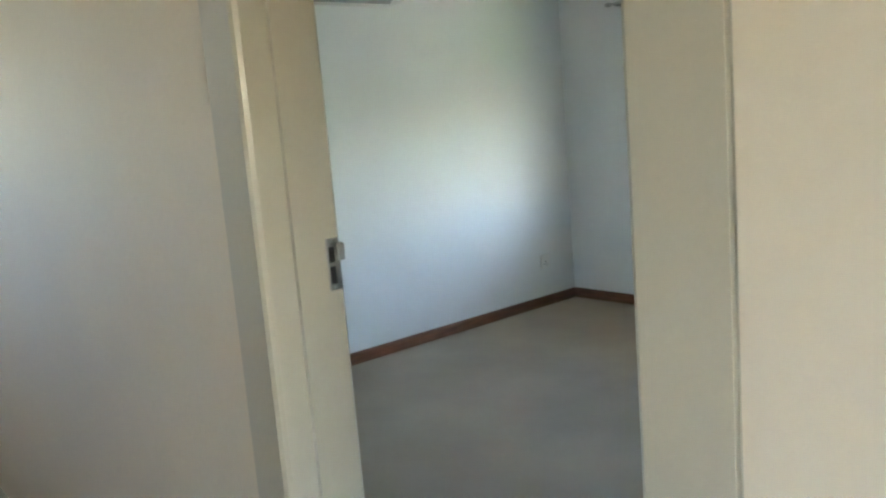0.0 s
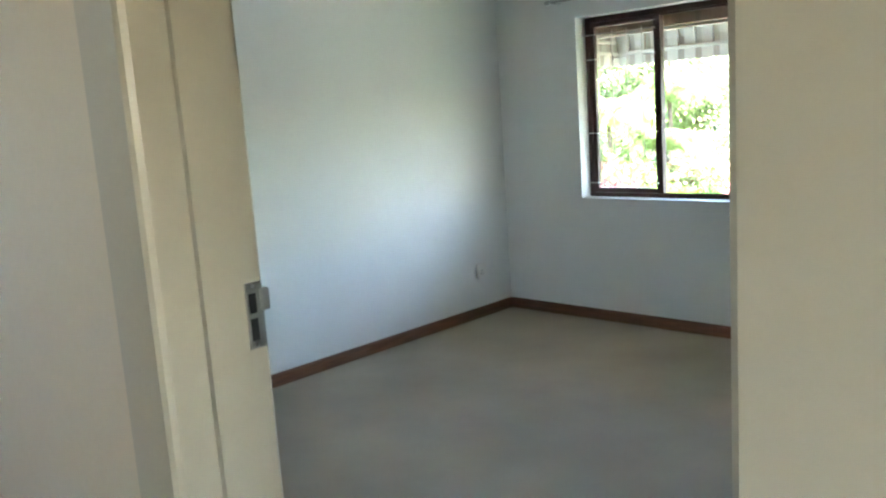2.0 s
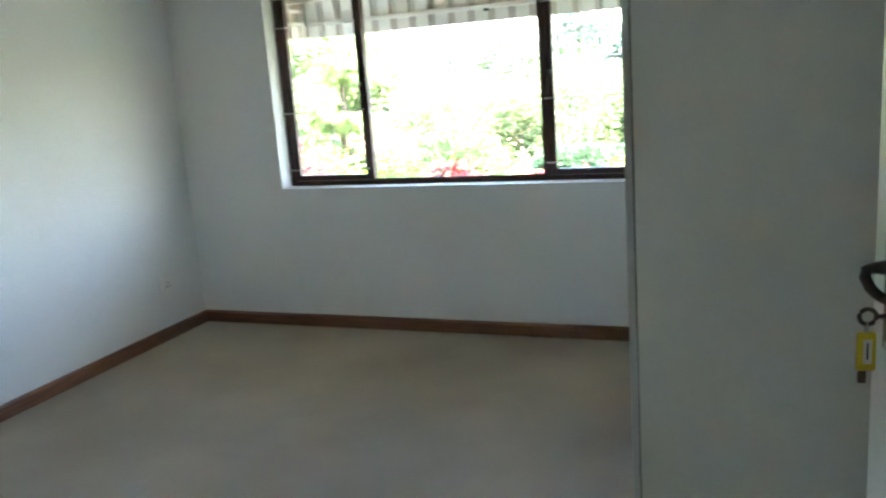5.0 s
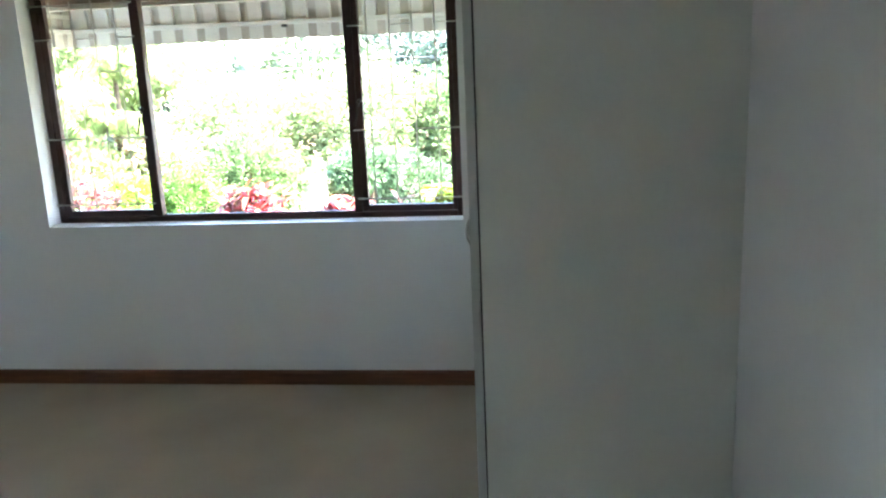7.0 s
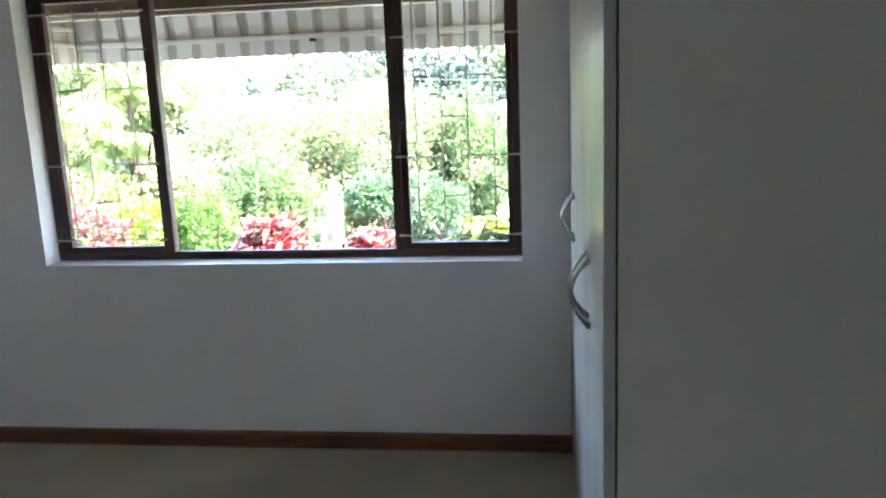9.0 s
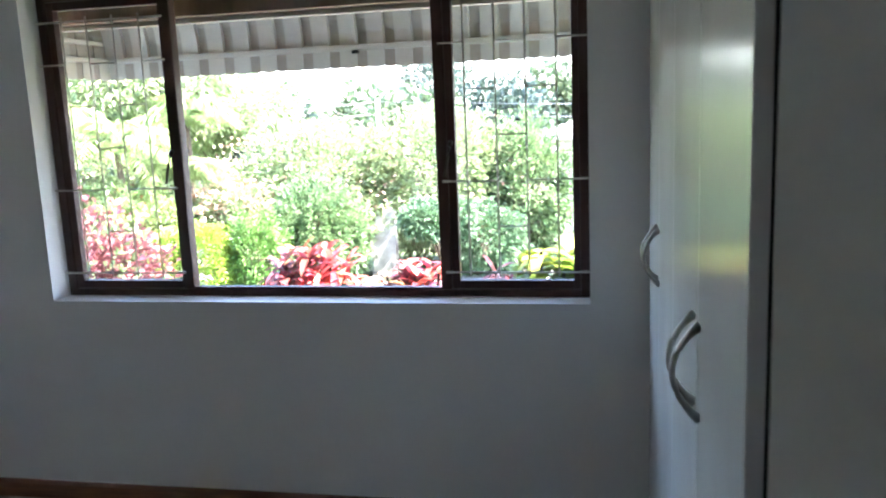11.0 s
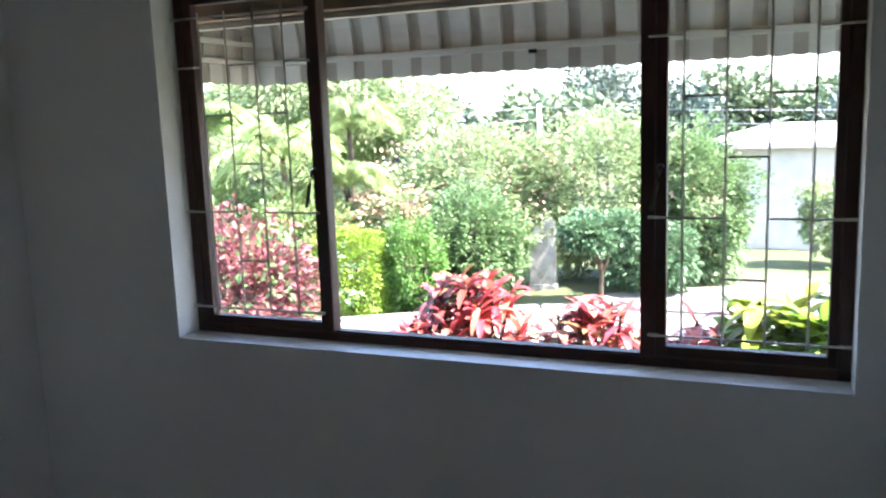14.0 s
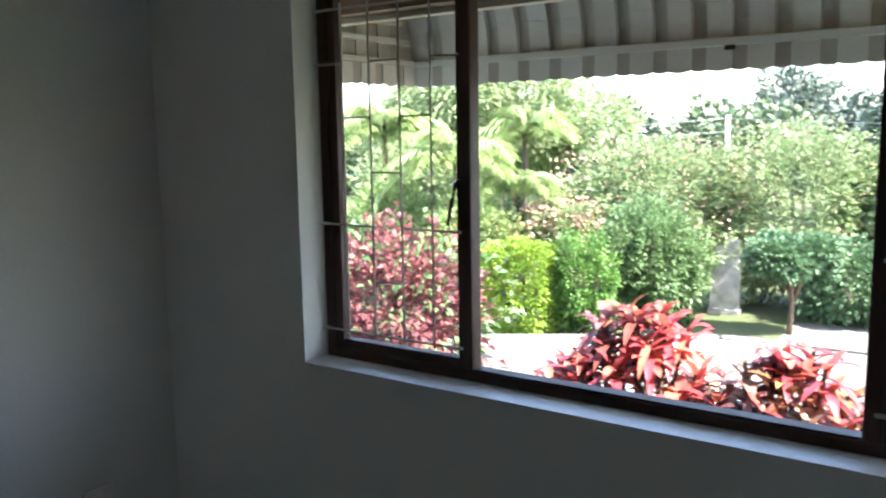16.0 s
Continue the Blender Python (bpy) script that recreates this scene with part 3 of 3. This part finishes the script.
        y = 0.29
        while y < yf - 0.08:
            top = zf + (zb - zf) * max(0.0, 1 - ((y + 0.08 - yb) / (yf - yb)) ** 2) ** 0.5 if y + 0.08 > yb else zb
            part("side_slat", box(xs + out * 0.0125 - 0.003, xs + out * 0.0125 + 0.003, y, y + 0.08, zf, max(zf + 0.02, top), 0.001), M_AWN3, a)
            y += period
    part("badge", box(1.630, 1.665, yf - 0.0245, yf - 0.0205, zf - 0.028, zf - 0.012), M_DARK, a, "small dark maker's plate")


awning()
setting("wall_outside_left", box(-6.0, -0.25, 0.0, OUT, -0.6, CEIL), M_EXT, "plain outer house wall")
setting("wall_outside_right", box(RX + 0.25, 8.0, 0.0, OUT, -0.6, CEIL), M_EXT, "plain outer house wall")


# ---- outside: ground ----
def slope(x, y):
    """Level by the house, a bank past the kerb, a lower garden, rising again far off."""
    edge = 5.6 + 0.55 * max(-3.5, min(0.0, x - 0.5))
    bank = max(0.0, min(1.0, (y - edge) / 4.3))
    low = max(0.0, min(1.0, (y - 10.0) / 12.0))
    west = max(0.0, min(1.0, (-1.5 - x) / 3.0))
    far = max(0.0, min(1.0, (y - 40) / 60))
    return GROUND - bank * (1.58 + 0.16 * west) - 0.3 * low + 2.0 * far + 0.05 * bank * noise.noise(Vector((x * 0.25, y * 0.25, 3)))


def ground():
    bm = bmesh.new()
    xs = [-900, -300, -120, -60] + [-30 + 1.5 * i for i in range(41)] + [60, 120, 300, 900]
    ys = [OUT - 7.5, OUT] + [0.6 + 0.6 * i for i in range(42)] + [28, 32, 38, 46, 60, 90, 150, 400, 1200]
    g = [[bm.verts.new((x, y, slope(x, y))) for x in xs] for y in ys]
    for r0, r1 in zip(g, g[1:]):
        for i in range(len(xs) - 1):
            f = bm.faces.new((r0[i], r0[i + 1], r1[i + 1], r1[i]))
            f.smooth = True
    setting("ground", bm, M_GROUND, "dry lawn and soil sloping away from the house")


ground()


def pave(name, outline, label, lift=0.03):
    bm = bmesh.new()
    n = 24
    (ax, ay), (bx, by), (cx, cy), (dx, dy) = outline
    rows = []
    for i in range(n + 1):
        u = i / n
        row = []
        for j in range(n + 1):
            v = j / n
            x = (ax * (1 - u) + bx * u) * (1 - v) + (dx * (1 - u) + cx * u) * v
            y = (ay * (1 - u) + by * u) * (1 - v) + (dy * (1 - u) + cy * u) * v
            row.append(bm.verts.new((x, y, slope(x, y) + lift)))
        rows.append(row)
    for r0, r1 in zip(rows, rows[1:]):
        for j in range(n):
            bm.faces.new((r0[j], r1[j], r1[j + 1], r0[j + 1]))
    setting(name, bm, M_PAVE, label)


pave("pavement_patio", [(-6, 1.7), (0.5, 1.7), (0.5, 5.24), (-6, 1.75)], "bright pale concrete paving outside the window")
pave("pavement_terrace", [(0.5, 1.7), (3.6, 1.7), (5.9, 5.50), (0.5, 5.30)], "bright pale concrete paving outside the window")
pave("road_drive", [(-0.3, 5.75), (12, 6.0), (14, 23), (-0.5, 13.7)], "sunlit pale concrete driveway")
bmk = bmesh.new()
edge = [(-2.2, 3.72), (-1.3, 4.20), (-0.45, 4.70), (0.1, 5.02), (0.5, 5.25), (1.1, 5.35), (1.7, 5.38), (2.3, 5.40), (2.9, 5.42), (3.5, 5.44), (4.3, 5.47), (5.1, 5.50), (5.9, 5.52)]
for (xa, ya), (xb, yb) in zip(edge, edge[1:]):
    along = Vector((xb - xa, yb - ya, 0)).normalized() * 0.006
    nx, ny = -along.y / 0.006 * 0.13, along.x / 0.006 * 0.13
    quad = [(xa + along.x, ya + along.y), (xb - along.x, yb - along.y), (xb - along.x + nx, yb - along.y + ny), (xa + along.x + nx, ya + along.y + ny)]
    lo, hi = [bmk.verts.new((px, py, GROUND - 0.15)) for px, py in quad], [bmk.verts.new((px, py, GROUND + 0.045)) for px, py in quad]
    bmk.faces.new(hi)
    for k in range(4):
        bmk.faces.new((lo[k], lo[(k + 1) % 4], hi[(k + 1) % 4], hi[k]))
setting("kerb", bmk, M_KERB, "grey weathered concrete edging beside the paving")


# ---- outside: plants ----
def bush(name, label, centre, radii, mat, count, length, width, seed, hollow=0.6, rough=0.35, extra=None, boxy=0.0):
    rng = random.Random(seed)
    base = (centre[0], centre[1], slope(centre[0], centre[1]))
    b = thing(name, label, "bush" if name != "hedge" else "hedge")
    tops = [(centre[0] + rng.uniform(-0.5, 0.5) * radii[0], centre[1] + rng.uniform(-0.5, 0.5) * radii[1], centre[2] + rng.uniform(-0.2, 0.6) * radii[2]) for _ in range(6)]
    stems(b, base, tops, 0.018 + 0.012 * radii[2])
    leaves("crown", cloud(rng, count, centre, radii, hollow, rough, base[2] + 0.02, boxy), mat, b, length, width, seed=seed)
    if extra:
        mat2, n2, l2, w2 = extra
        leaves("blossom", cloud(rng, n2, centre, [r * 1.04 for r in radii], 0.9, rough, base[2] + 0.1), mat2, b, l2, w2, seed=seed + 1)
    return b


def rosette(name, label, heads, mats, seed, length=0.24, width=0.075, stem_h=0.5):
    """Broad strap-leaved shrub: heads of arching leaves on canes."""
    rng = random.Random(seed)
    b = thing(name, label, "shrub", "leafy shrubs under the window")
    cx = sum(h[0] for h in heads) / len(heads)
    cy = sum(h[1] for h in heads) / len(heads)
    base = Vector((cx, cy, GROUND))
    for i, h in enumerate(heads):
        foot = base + Vector((rng.uniform(-0.08, 0.08), rng.uniform(-0.08, 0.08), 0))
        top = Vector(h)
        part("cane", tube([foot, foot.lerp(top, 0.5) + Vector((0, 0, 0.05)), top], [0.014, 0.011, 0.008], 6), M_BARK, b)
        bm = bmesh.new()
        count = rng.randint(18, 25)
        for j in range(count):
            az = j * 2.4 + rng.uniform(-0.3, 0.3)
            el = radians(rng.uniform(-12, 58))
            l, w = length * rng.uniform(0.7, 1.15), width * rng.uniform(0.7, 1.1)
            up = top - Vector((0, 0, 0.16 * j / count))
            out = Vector((math.cos(az), math.sin(az), 0))
            side = Vector((-math.sin(az), math.cos(az), 0))
            prev = None
            for k in range(7):
                f = k / 6
                pos = up + out * (l * f * math.cos(el) * (1 - 0.15 * f)) + Vector((0, 0, l * (f * math.sin(el) - 0.45 * f * f * (1 - 0.3 * math.sin(el)))))
                ww = w * 0.5 * (math.sin(math.pi * min(0.97, 0.12 + 0.86 * f)) ** 0.8)
                twist = side + Vector((0, 0, rng.uniform(-0.06, 0.06)))
                lift = Vector((0, 0, ww * 0.35))
                ring = [bm.verts.new(pos + twist * ww + lift), bm.verts.new(pos), bm.verts.new(pos - twist * ww + lift)]
                if prev:
                    for q in (0, 1):
                        fc = bm.faces.new((prev[q], prev[q + 1], ring[q + 1], ring[q]))
                        fc.smooth = True
                prev = ring
        part("leaf_head", bm, mats[i % len(mats)], b)
    return b


def palm(at, height, fronds, length, mat, seed, label="feathery pale green palm in the garden"):
    rng = random.Random(seed)
    x, y = at
    z0 = slope(x, y)
    t = thing("palm", label, "palm", "garden palms")
    top = Vector((x + rng.uniform(-0.1, 0.1), y, height))
    part("trunk", tube([(x, y, z0), (x + 0.03, y, (z0 + height) / 2), top], [0.09, 0.075, 0.06], 9), M_BARK, t)
    for i in range(fronds):
        az, el = i * 2.4 + rng.uniform(-0.3, 0.3), radians(rng.uniform(5, 75))
        l = length * rng.uniform(0.75, 1.15)
        out = Vector((math.cos(az), math.sin(az), 0))
        side = Vector((-math.sin(az), math.cos(az), 0))
        spine = []
        for k in range(13):
            f = k / 12
            spine.append(top + out * (l * f * math.cos(el) * (1 - 0.1 * f)) + Vector((0, 0, l * (f * math.sin(el) - 0.75 * f * f))))
        bm = tube(spine, [0.012 * (1 - 0.85 * k / 12) + 0.001 for k in range(13)], 5)
        for k in range(1, 13):
            for h in (0, 0.33, 0.66):
                p = spine[k - 1].lerp(spine[k], h)
                ll = 0.42 * l * math.sin(math.pi * (0.12 + 0.8 * (k + h) / 13)) * 0.75
                for s in (-1, 1):
                    tip = p + side * s * ll * 0.85 + out * ll * 0.45 - Vector((0, 0, ll * rng.uniform(0.2, 0.6)))
                    mid = p.lerp(tip, 0.4) + Vector((0, 0, ll * 0.08))
                    w = out * 0.027
                    v = [bm.verts.new(p), bm.verts.new(mid + w), bm.verts.new(tip), bm.verts.new(mid - w)]
                    bm.faces.new((v[0], v[1], v[3])), bm.faces.new((v[1], v[2], v[3]))
        part("frond", bm, mat, t)


def tree(name, label, at, crown_z, radii, mat, count, length, width, seed, lobes=5, rough=0.4, base=None):
    rng = random.Random(seed)
    x, y = at
    z0 = slope(x, y) if base is None else base
    t = thing(name, label, "tree", "garden trees")
    h = crown_z - z0
    r = 0.03 + 0.02 * h
    tr = [(x, y, z0 - 0.05), (x + 0.03 * h, y, z0 + 0.45 * h), (x - 0.01 * h, y, crown_z + 0.3 * radii[2])]
    part("trunk", tube(tr, [r, r * 0.75, r * 0.3], 9), M_BARK, t)
    sites = []
    for i in range(lobes):
        az = 2 * math.pi * i / lobes + rng.uniform(-0.4, 0.4)
        q = rng.uniform(0.35, 0.62)
        c = (x + math.cos(az) * radii[0] * q, y + math.sin(az) * radii[1] * q, crown_z + rng.uniform(-0.4, 0.45) * radii[2])
        part("limb", tube([tr[1], Vector(tr[1]).lerp(Vector(c), 0.55) + Vector((0, 0, 0.05 * h)), c], [r * 0.5, r * 0.35, r * 0.12], 6), M_BARK, t)
        k = rng.uniform(0.5, 0.68)
        sites += cloud(rng, count // lobes, c, (radii[0] * k, radii[1] * k, radii[2] * k), 0.35, rough)
    leaves("crown", sites, mat, t, length, width, seed=seed)
    return t


R = random.Random(5)
RED_LEAVES = ([L_CRIM, L_BRONZE, L_RED, L_CRIM, L_COPPER], [L_CRIM, L_COPPER, L_BRONZE, L_RED, L_PINK, L_CRIM])
for plant, (cx, cy, n, zt, sd) in enumerate(((1.18, 1.50, 34, 0.75, 11), (1.80, 1.42, 32, 0.68, 12))):
    heads = []
    for i in range(n):
        a, q = 2.4 * i, (i / n) ** 0.5
        heads.append((cx + 0.44 * q * math.cos(a), cy + 0.26 * q * math.sin(a), zt - 0.40 * q * q + R.uniform(-0.08, 0.07)))
    rosette("red_cordyline", "crimson and bronze broad-leaved cordyline below the window", heads, RED_LEAVES[plant], sd, length=0.18, width=0.044)
rosette("red_cordyline", "small crimson cordyline beside the paving",
        [(0.62, 1.62, 0.40), (0.70, 1.55, 0.34), (0.55, 1.52, 0.30)], [L_CRIM, L_RED], 16, length=0.14, width=0.04)
rosette("red_cordyline", "small crimson cordyline beside yellow-green foliage",
        [(2.30, 0.98, 0.76), (2.22, 1.06, 0.66), (2.26, 0.90, 0.62), (2.36, 1.04, 0.70), (2.28, 1.10, 0.58), (2.20, 0.94, 0.54)], [L_CRIM, L_RED, L_CRIM], 13, length=0.15, width=0.045)
rosette("croton", "yellow and green broad-leaved croton below the window",
        [(2.52, 0.95, 0.86), (2.62, 1.02, 0.76), (2.44, 1.00, 0.70), (2.70, 0.90, 0.64), (2.56, 0.86, 0.68), (2.66, 1.08, 0.82), (2.46, 1.10, 0.78)], [L_YEL, L_LIME, L_YEL], 14, length=0.20, width=0.075)
rosette("croton", "dark green glossy broad-leaved shrub below the window",
        [(2.92, 0.92, 0.84), (2.80, 0.98, 0.72), (3.05, 1.00, 0.78), (2.95, 0.80, 0.62), (2.72, 0.84, 0.60), (3.15, 0.86, 0.66), (2.86, 1.06, 0.86), (2.76, 0.92, 0.80), (3.0, 1.1, 0.7), (2.50, 0.80, 0.60), (2.62, 0.77, 0.66), (2.41, 0.85, 0.56), (2.58, 0.74, 0.52)], [L_GREEN, L_DARK, L_GREEN, L_LIME], 15, length=0.26, width=0.11)
bush("copperleaf_bush", "dusty red copperleaf bush with pink and green leaves", (-1.62, 3.35, 0.10), (0.78, 0.55, 0.70), L_COPPER, 4200, 0.10, 0.055, 21, 0.35, 0.6, (L_MID, 900, 0.09, 0.05))
bush("hedge", "clipped bright yellow-green hedge", (-4.70, 11.0, -1.27), (0.76, 0.66, 0.88), L_LIME, 15000, 0.075, 0.048, 22, 0.75, 0.10, boxy=0.45)
bush("green_bush", "bright green leafy bush beside the clipped hedge", (-3.55, 11.3, -1.15), (0.56, 0.6, 0.90), L_GREEN, 8000, 0.085, 0.05, 23, 0.5, 0.4)
bush("dark_bush", "dark green leafy bush under the flowering shrub", (-2.90, 12.7, -0.92), (1.0, 0.9, 1.15), L_MID, 15000, 0.11, 0.06, 26, 0.5, 0.4)
bush("flowering_shrub", "large pale green shrub with small pinkish flowers", (-3.7, 14.7, -0.2), (2.15, 1.3, 1.5), L_PALE, 19000, 0.13, 0.07, 24, 0.5, 0.4, (L_PINK, 1100, 0.10, 0.08))
bush("flowering_shrub", "large pale green shrub with small cream flowers", (-0.85, 15.3, -0.15), (2.1, 1.3, 1.6), L_PALE, 19000, 0.13, 0.07, 25, 0.5, 0.4, (L_PINK, 500, 0.08, 0.07))
tree("garden_tree", "small dark green tree on the lawn", (-0.40, 12.6), -0.68, (0.72, 0.7, 0.50), L_DARK, 8000, 0.11, 0.06, 27)
bush("dark_bush", "dark green leafy bush beside the driveway", (1.0, 15.6, -0.35), (1.15, 0.9, 1.65), L_MID, 13000, 0.13, 0.07, 28, 0.5, 0.4)
bush("dark_bush", "low dark green bush in the shade behind the small tree", (0.35, 14.0, -1.25), (0.85, 0.6, 0.75), L_DARK, 6000, 0.11, 0.06, 44, 0.5, 0.4)
bush("dark_bush", "pale green leafy bush in front of the white house", (3.9, 18.0, -0.85), (0.85, 0.7, 0.85), L_PALE, 5000, 0.14, 0.07, 29, 0.5, 0.4)
palm((-7.1, 12.7), 1.05, 26, 1.9, L_PALM, 31)
palm((-6.0, 13.4), 0.35, 24, 1.6, L_PALM, 32)
palm((-9.8, 13.6), 1.6, 26, 2.2, L_PALM, 33)
palm((-7.6, 16.5), 1.5, 24, 2.1, L_PALM, 34)
bush("fern_bush", "light green feathery garden shrub under the palms", (-6.6, 12.4, -0.75), (1.2, 0.9, 0.85), L_PALM, 8000, 0.2, 0.06, 41, 0.4, 0.5, (L_BRONZE, 500, 0.12, 0.07))
bush("fern_bush", "light green feathery garden shrub under the palms", (-8.9, 12.6, -0.6), (1.4, 0.9, 1.0), L_PALM, 8000, 0.2, 0.06, 42, 0.4, 0.5)
bush("flowering_shrub", "garden shrub with orange-pink flowers beside the palms", (-5.0, 13.2, -0.45), (0.8, 0.6, 0.55), L_PALE, 4000, 0.12, 0.07, 43, 0.4, 0.5, (L_PINK, 900, 0.12, 0.09))
bush("flowering_shrub", "large pale green shrub behind the palms", (-11.0, 17.0, 0.0), (2.0, 1.6, 1.5), L_PALE, 8000, 0.17, 0.09, 30, 0.5, 0.4, (L_PINK, 150, 0.08, 0.07))
tree("garden_tree", "tall pale green garden tree behind the palms", (-11.2, 19.4), 2.5, (3.3, 2.6, 2.0), L_PALE, 13000, 0.24, 0.11, 35)
tree("garden_tree", "tall pale green garden tree behind the palms", (-10.6, 24), 1.2, (2.5, 2.1, 1.7), L_PALE, 10000, 0.24, 0.11, 36)


def far_trees():
    rng = random.Random(77)
    for i in range(17):
        x = -30 + i * 3.1 + rng.uniform(-0.8, 0.8)
        y = 34 + rng.uniform(-4, 7)
        top = rng.uniform(1.5, 2.5) + (0.5 if x > -5 else 0)
        if -21 < x < 1:
            top += 0.8
        z0 = slope(x, y)
        rz = (top - z0) * 0.48
        tree("far_tree", "dense dark green tree on the far slope", (x, y), top - rz, (2.6, 2.0, rz), L_FAR if i % 3 else L_BLUE, 2200, 0.5, 0.3, 100 + i, lobes=6)
    tree("conifer", "tall bluish feathery tree above the far wood", (-6.9, 46), 3.4, (2.3, 2.0, 2.0), L_BLUE, 2300, 0.5, 0.14, 150, lobes=7)


far_trees()


# ---- outside: built things ----
def white_wall_stub():
    w = thing("garden_wall", "weathered white plastered garden wall stub", "garden wall")
    x, y = -2.14, 14.0
    z = slope(x, y)
    bm = prism([(x, z - 0.1), (x + 0.52, z - 0.1), (x + 0.52, z + 1.42), (x + 0.44, z + 1.50), (x + 0.30, z + 1.46), (x + 0.10, z + 1.32), (x, z + 1.10)], "y", y, y + 0.2)
    part("body", bm, M_OLD, w)
    part("plinth", box(x - 0.03, x + 0.55, y - 0.03, y + 0.23, z - 0.1, z + 0.12, 0.015), M_OLD, w)


white_wall_stub()


def pole():
    p = thing("utility_pole", "pale wooden utility pole with wires", "pole")
    x, y = -4.65, 24
    z = slope(x, y)
    part("post", tube([(x, y, z), (x, y, 1.95)], [0.09, 0.07], 10), M_WHITE, p)
    for dz, dx in ((1.85, 0.0), (1.45, 0.0), (0.35, 0.0)):
        for s in (-1, 1):
            pts = [(x + dx + s * 26 * k / 10, y - 1.0 * k / 10, dz - 0.55 * math.sin(math.pi * k / 10) + 0.2 * k / 10) for k in range(11)]
            part("wire", tube(pts, 0.009, 5), M_STEEL, p)


pole()


def far_house():
    h = thing("house", "white plastered bungalow with a pale hipped roof", "house")
    x0, x1, y0, y1 = 1.5, 10.5, 21, 27
    z0, ze, zr = slope(3, 24) - 0.2, 0.60, 1.12
    part("wall", box(x0, x1, y0, y1, z0, ze), M_WHITE, h)
    bm = bmesh.new()
    ex0, ex1, ey0, ey1, ym = x0 - 0.7, x1 + 0.5, y0 - 0.5, y1 + 0.5, (y0 + y1) / 2
    lo = [bm.verts.new(p) for p in ((ex0, ey0, ze - 0.06), (ex1, ey0, ze - 0.06), (ex1, ey1, ze - 0.06), (ex0, ey1, ze - 0.06))]
    up = [bm.verts.new((v.co.x, v.co.y, v.co.z + 0.12)) for v in lo]
    ra, rb = bm.verts.new((x0 + 0.9, ym, zr)), bm.verts.new((x1 - 1.7, ym, zr))
    for i in range(4):
        bm.faces.new((lo[i], lo[(i + 1) % 4], up[(i + 1) % 4], up[i]))
    bm.faces.new(lo[::-1])
    bm.faces.new((up[0], up[1], rb, ra)), bm.faces.new((up[1], up[2], rb)), bm.faces.new((up[2], up[3], ra, rb)), bm.faces.new((up[3], up[0], ra))
    part("roof", bm, M_ROOF, h, "pale sheeted hipped roof")
    for x in (4.9, 7.4):
        w = part("window", box(x, x + 1.1, y0 - 0.03, y0 + 0.02, -0.55, 0.25), M_GLASSD, h)
        part("sill", box(x - 0.06, x + 1.16, y0 - 0.08, y0 - 0.031, -0.62, -0.555), M_WHITE, w)
        part("frame", box(x + 0.52, x + 0.58, y0 - 0.05, y0 - 0.031, -0.55, 0.25), M_WHITE, w)


far_house()
